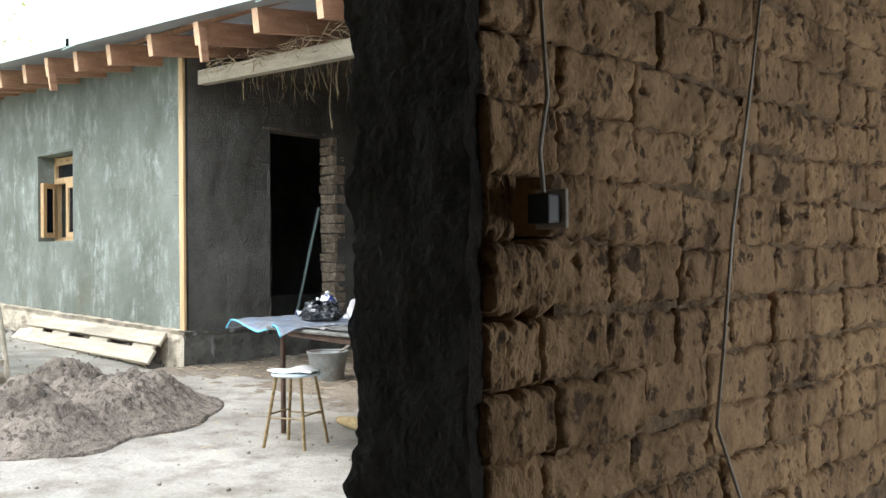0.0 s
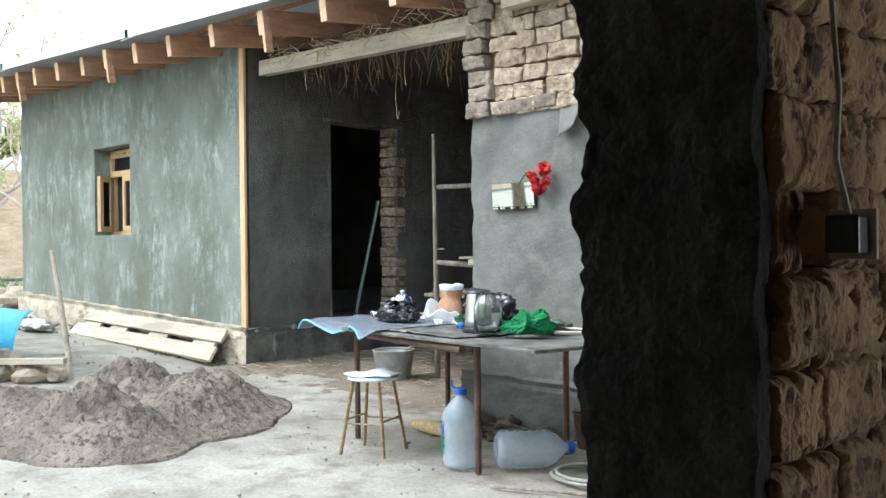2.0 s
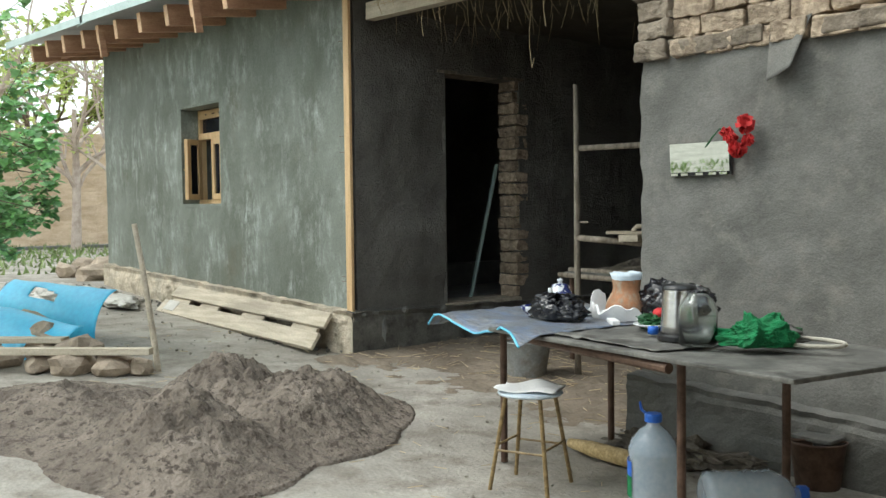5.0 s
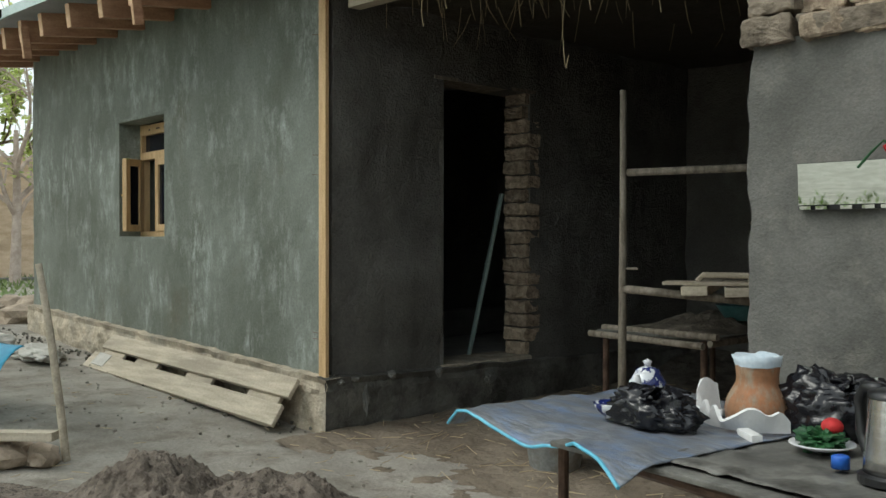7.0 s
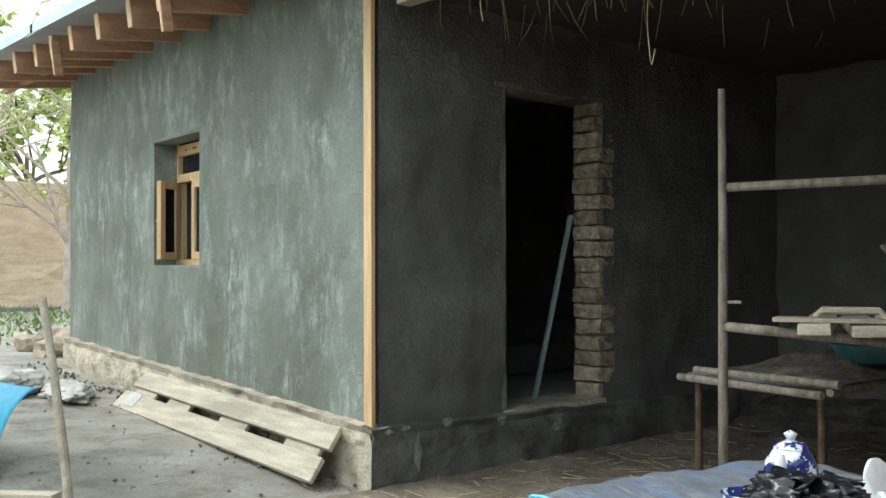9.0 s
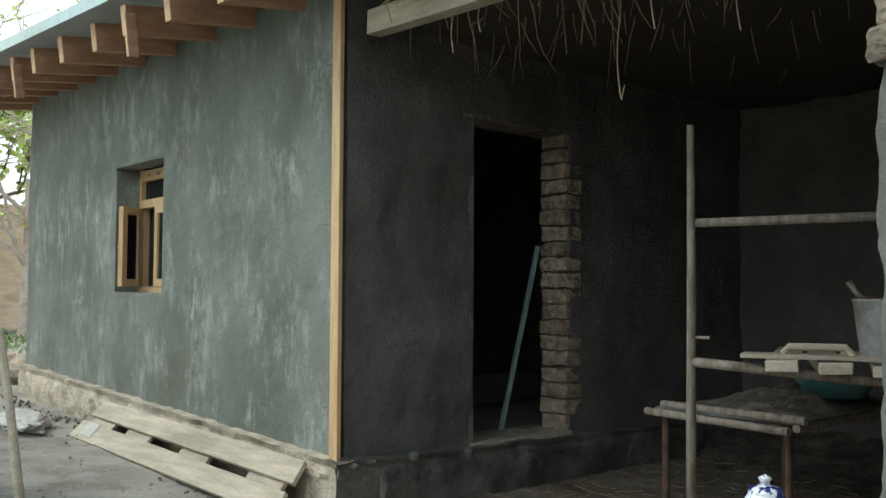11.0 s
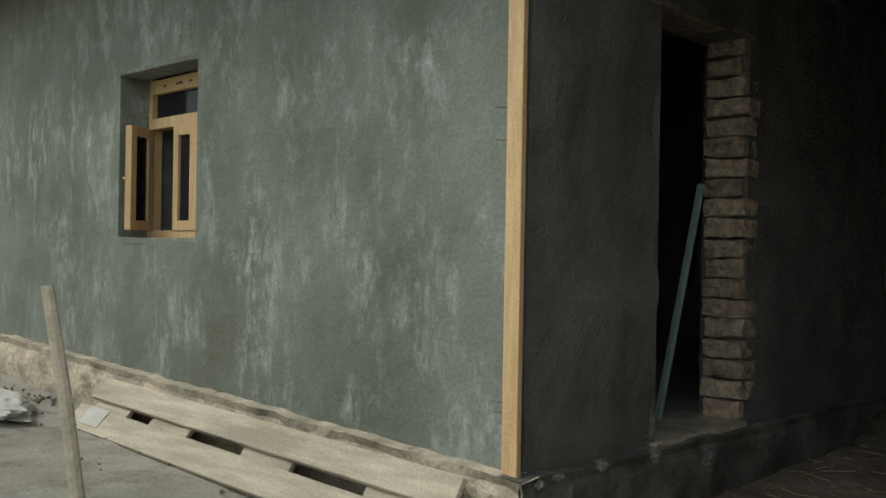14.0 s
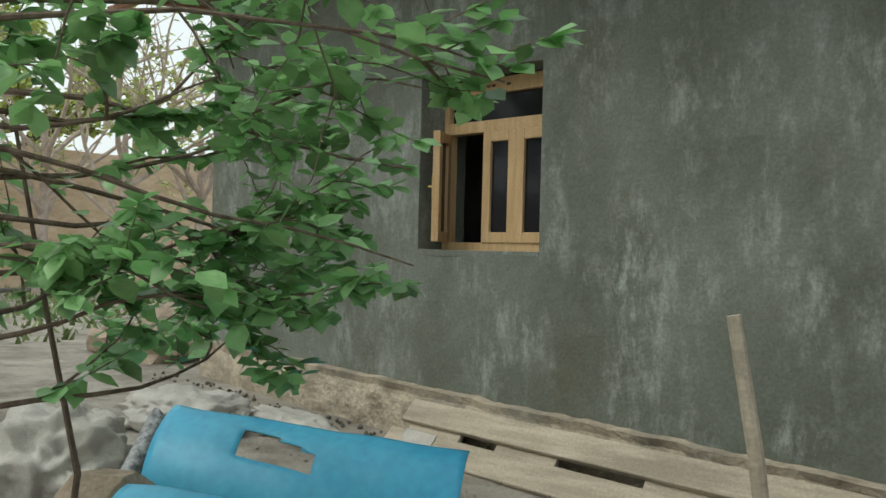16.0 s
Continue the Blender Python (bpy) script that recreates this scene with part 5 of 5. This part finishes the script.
def fine_block(*size):
    b = cbox(*size, bevel=0.012)
    bmesh.ops.subdivide_edges(b, edges=[e for e in b.edges if e.calc_length() > 0.06], cuts=6, use_grid_fill=True)
    return b


end_col = [(k, 2.155 + k * 0.112) for k in range(10)]
for k, zz in end_col:
    part("end_brick", roughen(roughen(fine_block(0, -0.02, 0.002, 0.2 + rnd(-.02, .02), 0.3, 0.108), 0.02, 9, k), 0.01, 34, k), M_ENDBRICK, upper, m=pose(MX - 0.01 + 0.03 * math.sin(k * 1.3), 5.0, zz, 0, 0, rnd(-3, 3)))
for k, (a, b) in enumerate(((0.22, 0.78), (1.1, 3.8))):
    part("mud_course", roughen(roughen(fine_block(MX + a, 4.985, 2.165, MX + b, 5.06, 2.25), 0.02, 5, k), 0.01, 25, k), M_ENDBRICK, upper)

# ---- distance: mud wall, trees, garden ----
tagged(part("boundary_wall", roughen(wall_panel(60, 3.3, [], 0.4, 80, 8, 0, 0.06), 0.05, 1.5), M_FENCE, m=pose(-29, -25, 0.3, 0, 0, 90)), "long tan mud boundary wall", "wall", kind="structure")
tagged(part("bank_strip", cbox(-27.6, -25, 0.3, -27.2, 35, 0.48, bevel=0.03), M_PALE), "pale kerb strip before the boundary wall", "kerb", kind="structure")


def leaf_mesh(bm, p, size, m):
    d = [(0, 0, 0), (0.32, 0.3, 0.04), (0.36, 0.6, 0.02), (0, 1.0, -0.10), (-0.36, 0.6, 0.02), (-0.32, 0.3, 0.04), (0, 0.5, -0.05)]
    vs = [bm.verts.new(p + m @ (Vector(q) * size)) for q in d]
    for a, b in ((0, 1), (1, 2), (2, 3), (3, 4), (4, 5), (5, 0)):
        bm.faces.new((vs[a], vs[b], vs[6]))


def rot():
    return Euler((rnd(-0.9, 0.6), rnd(-0.6, 0.6), rnd(0, 6.3))).to_matrix()


def branch(wood, leaves, p, d, length, radius, depth, size, gap):
    pts = [p]
    n = 6
    for i in range(n):
        d = (d + Vector((rnd(-.22, .22), rnd(-.22, .22), rnd(-.16, .2)))).normalized()
        pts.append(pts[-1] + d * length / n)
    tube(wood, pts, [radius * (1 - 0.75 * i / n) for i in range(n + 1)], 6, False)
    if depth:
        for k in range(4 if depth > 1 else 3):
            q = pts[random.randint(2, n)]
            branch(wood, leaves, q, (d + Vector((rnd(-.9, .9), rnd(-.9, .9), rnd(-.5, .7)))).normalized(), length * rnd(0.45, 0.7), radius * 0.5, depth - 1, size, gap)
    if depth <= 1 and leaves is not None:
        for a, b in zip(pts, pts[1:]):
            for k in range(gap):
                q = a.lerp(b, random.random())
                leaf_mesh(leaves, q, size * rnd(0.6, 1.25), rot())


def tree(name, x, y, height, limbs, label, wood_mat, leaf_mat, size, gap, seed, trunk=0.1, spread_up=0.5, clumps=0):
    random.seed(seed)
    base = Vector((x, y, ground_z(x, y) - 0.05))
    t = thing(name, Matrix.Translation(base), label, "tree")
    wood, leaves = bmesh.new(), bmesh.new()
    fork = height * 0.33
    tube(wood, [(0, 0, 0), (0.04, 0.02, fork * 0.5), (0.02, 0.05, fork), (0.0, 0.04, height * 0.6)], [trunk, trunk * 0.8, trunk * 0.7, trunk * 0.35], 9)
    for k in range(limbs):
        a = 6.283 * k / limbs + rnd(-.3, .3)
        branch(wood, leaves, Vector((0.01, 0.04, fork * rnd(0.75, 1.6))), Vector((math.cos(a), math.sin(a), spread_up + rnd(-.2, .4))).normalized(), height * rnd(0.4, 0.62), trunk * 0.45, 2, size, gap)
    part("trunk", wood, wood_mat, t)
    if len(leaves.verts):
        part("crown", leaves, leaf_mat, t)
    else:
        leaves.free()
    return t


# young apple tree beside the path, kept clipped along the yard side
AX, AY = -10.08, 2.06


def clear(p):
    return p.y + AY < 0.74 + 0.335 * (-1.96 - p.x - AX)


def apple_branch(wood, leaves, p, d, length, radius, depth):
    pts, n = [p], 7
    for i in range(n):
        d = (d + Vector((rnd(-.3, .3), rnd(-.3, .3), rnd(-.24, .24)))).normalized()
        q = pts[-1] + d * length / n
        if not clear(q):
            break
        pts.append(q)
    if len(pts) < 3:
        return
    n = len(pts) - 1
    tube(wood, pts, [radius * (1 - 0.7 * i / n) for i in range(n + 1)], 6, False)
    if depth:
        for k in range(3):
            q = pts[random.randint(1, n)]
            apple_branch(wood, leaves, q, (d + Vector((rnd(-.9, .9), rnd(-.9, .9), rnd(-.5, .7)))).normalized(), length * rnd(0.4, 0.65), radius * 0.55, depth - 1)
    if depth <= 1:
        for a, b in zip(pts, pts[1:]):
            for k in range(2):
                q = a.lerp(b, random.random())
                if clear(q):
                    leaf_mesh(leaves, q, 0.088 * rnd(0.5, 1.25), rot())
        for k in range(5):
            leaf_mesh(leaves, pts[-1], 0.07 * rnd(0.6, 1.3), rot())


random.seed(42)
ap = thing("apple_tree", pose(AX, AY, 0.2), "young apple tree with fresh green leaves", "tree")
wood, leaves = bmesh.new(), bmesh.new()
tube(wood, [(0, 0, -0.1), (0.03, 0.0, 0.8), (0.0, 0.03, 1.5), (-0.05, 0.0, 2.3), (-0.05, 0.05, 3.0)], [0.045, 0.04, 0.033, 0.024, 0.012], 9)
tube(wood, [(-0.15, 0.45, -0.05), (-0.13, 0.5, 0.5), (-0.2, 0.42, 1.0), (-0.2, 0.3, 1.6)], [0.012, 0.011, 0.009, 0.006], 6)
for z, d, L in ((0.75, (0.05, 0.9, 0.1), 1.0), (1.1, (0.1, 0.95, 0.05), 1.0), (1.35, (0.32, 0.95, 0.06), 1.4), (1.25, (0.0, 0.9, 0.0), 1.3), (1.45, (0.45, 0.85, 0.08), 1.3), (1.6, (0.75, 0.5, 0.08), 1.35),
                (1.75, (0.85, 0.42, 0.1), 1.5), (1.8, (0.2, 0.9, 0.1), 1.3), (1.55, (-0.3, 0.8, 0.1), 1.3), (1.0, (-0.3, 0.8, 0.0), 1.1), (1.95, (0.6, 0.6, 0.2), 1.3), (1.3, (-0.6, -0.4, 0.3), 0.9),
                (2.0, (0.0, 0.7, 0.4), 1.0), (2.2, (-0.5, 0.5, 0.6), 1.0), (1.4, (-0.1, 0.9, -0.1), 1.4), (2.0, (0.3, -0.7, 0.3), 0.6),
                (1.9, (0.8, 0.6, 0.06), 1.6), (1.5, (0.7, 0.65, 0.25), 0.75), (1.15, (0.6, 0.7, 0.2), 0.75), (0.9, (0.5, 0.8, 0.15), 0.8)):
    apple_branch(wood, leaves, Vector((0.0, 0.02, z)), Vector(d).normalized(), L, 0.0105, 2)
part("trunk", wood, M_BARK, ap)
part("crown", leaves, M_LEAF, ap, smooth=True)

for k, (x, y, h) in enumerate([(-26, 9.3, 6.0), (-24.5, 10.2, 5.5), (-27.5, 7.0, 6.5), (-25.5, 12.5, 6.0)]):
    tree("garden_tree", x, y, h, 7, "pale leafless garden tree with thin branches", M_BARK_PALE, M_LEAF_PALE, 0.14, 1, 60 + k, 0.14, 0.9)
for k, (x, y, h) in enumerate([(-33.5, 4, 8.0), (-33.5, 10.5, 7.5), (-34, -2, 8), (-12.5, -4.5, 5), (-16, -1.5, 5), (-8.5, -7, 5), (-5.5, -8.5, 5)]):
    tree("leafy_tree", x, y, h, 8, "yellow-green leafy garden tree in spring", M_BARK, M_LEAF_PALE, 0.26 if h > 7 else 0.16, 6, 80 + k, 0.16, 0.7)
random.seed(31)
gr = bmesh.new()
for k in range(5200):
    if k < 3200:
        x, y = rnd(-29, -17), rnd(3.5, 16)
    else:
        x, y = rnd(-20, -2), rnd(-12, -3.2)
    h, a = rnd(0.05, 0.16), rnd(0, 6.3)
    w = 0.04
    z = ground_z(x, y) - 0.02
    c, s = math.cos(a) * w, math.sin(a) * w
    vs = [gr.verts.new(p) for p in ((x - c, y - s, z), (x + c, y + s, z), (x + rnd(-.1, .1), y + rnd(-.1, .1), z + h))]
    gr.faces.new(vs)
tagged(part("garden_grass", gr, M_GRASS), "patchy green grass in the garden", "grass", kind="stuff")
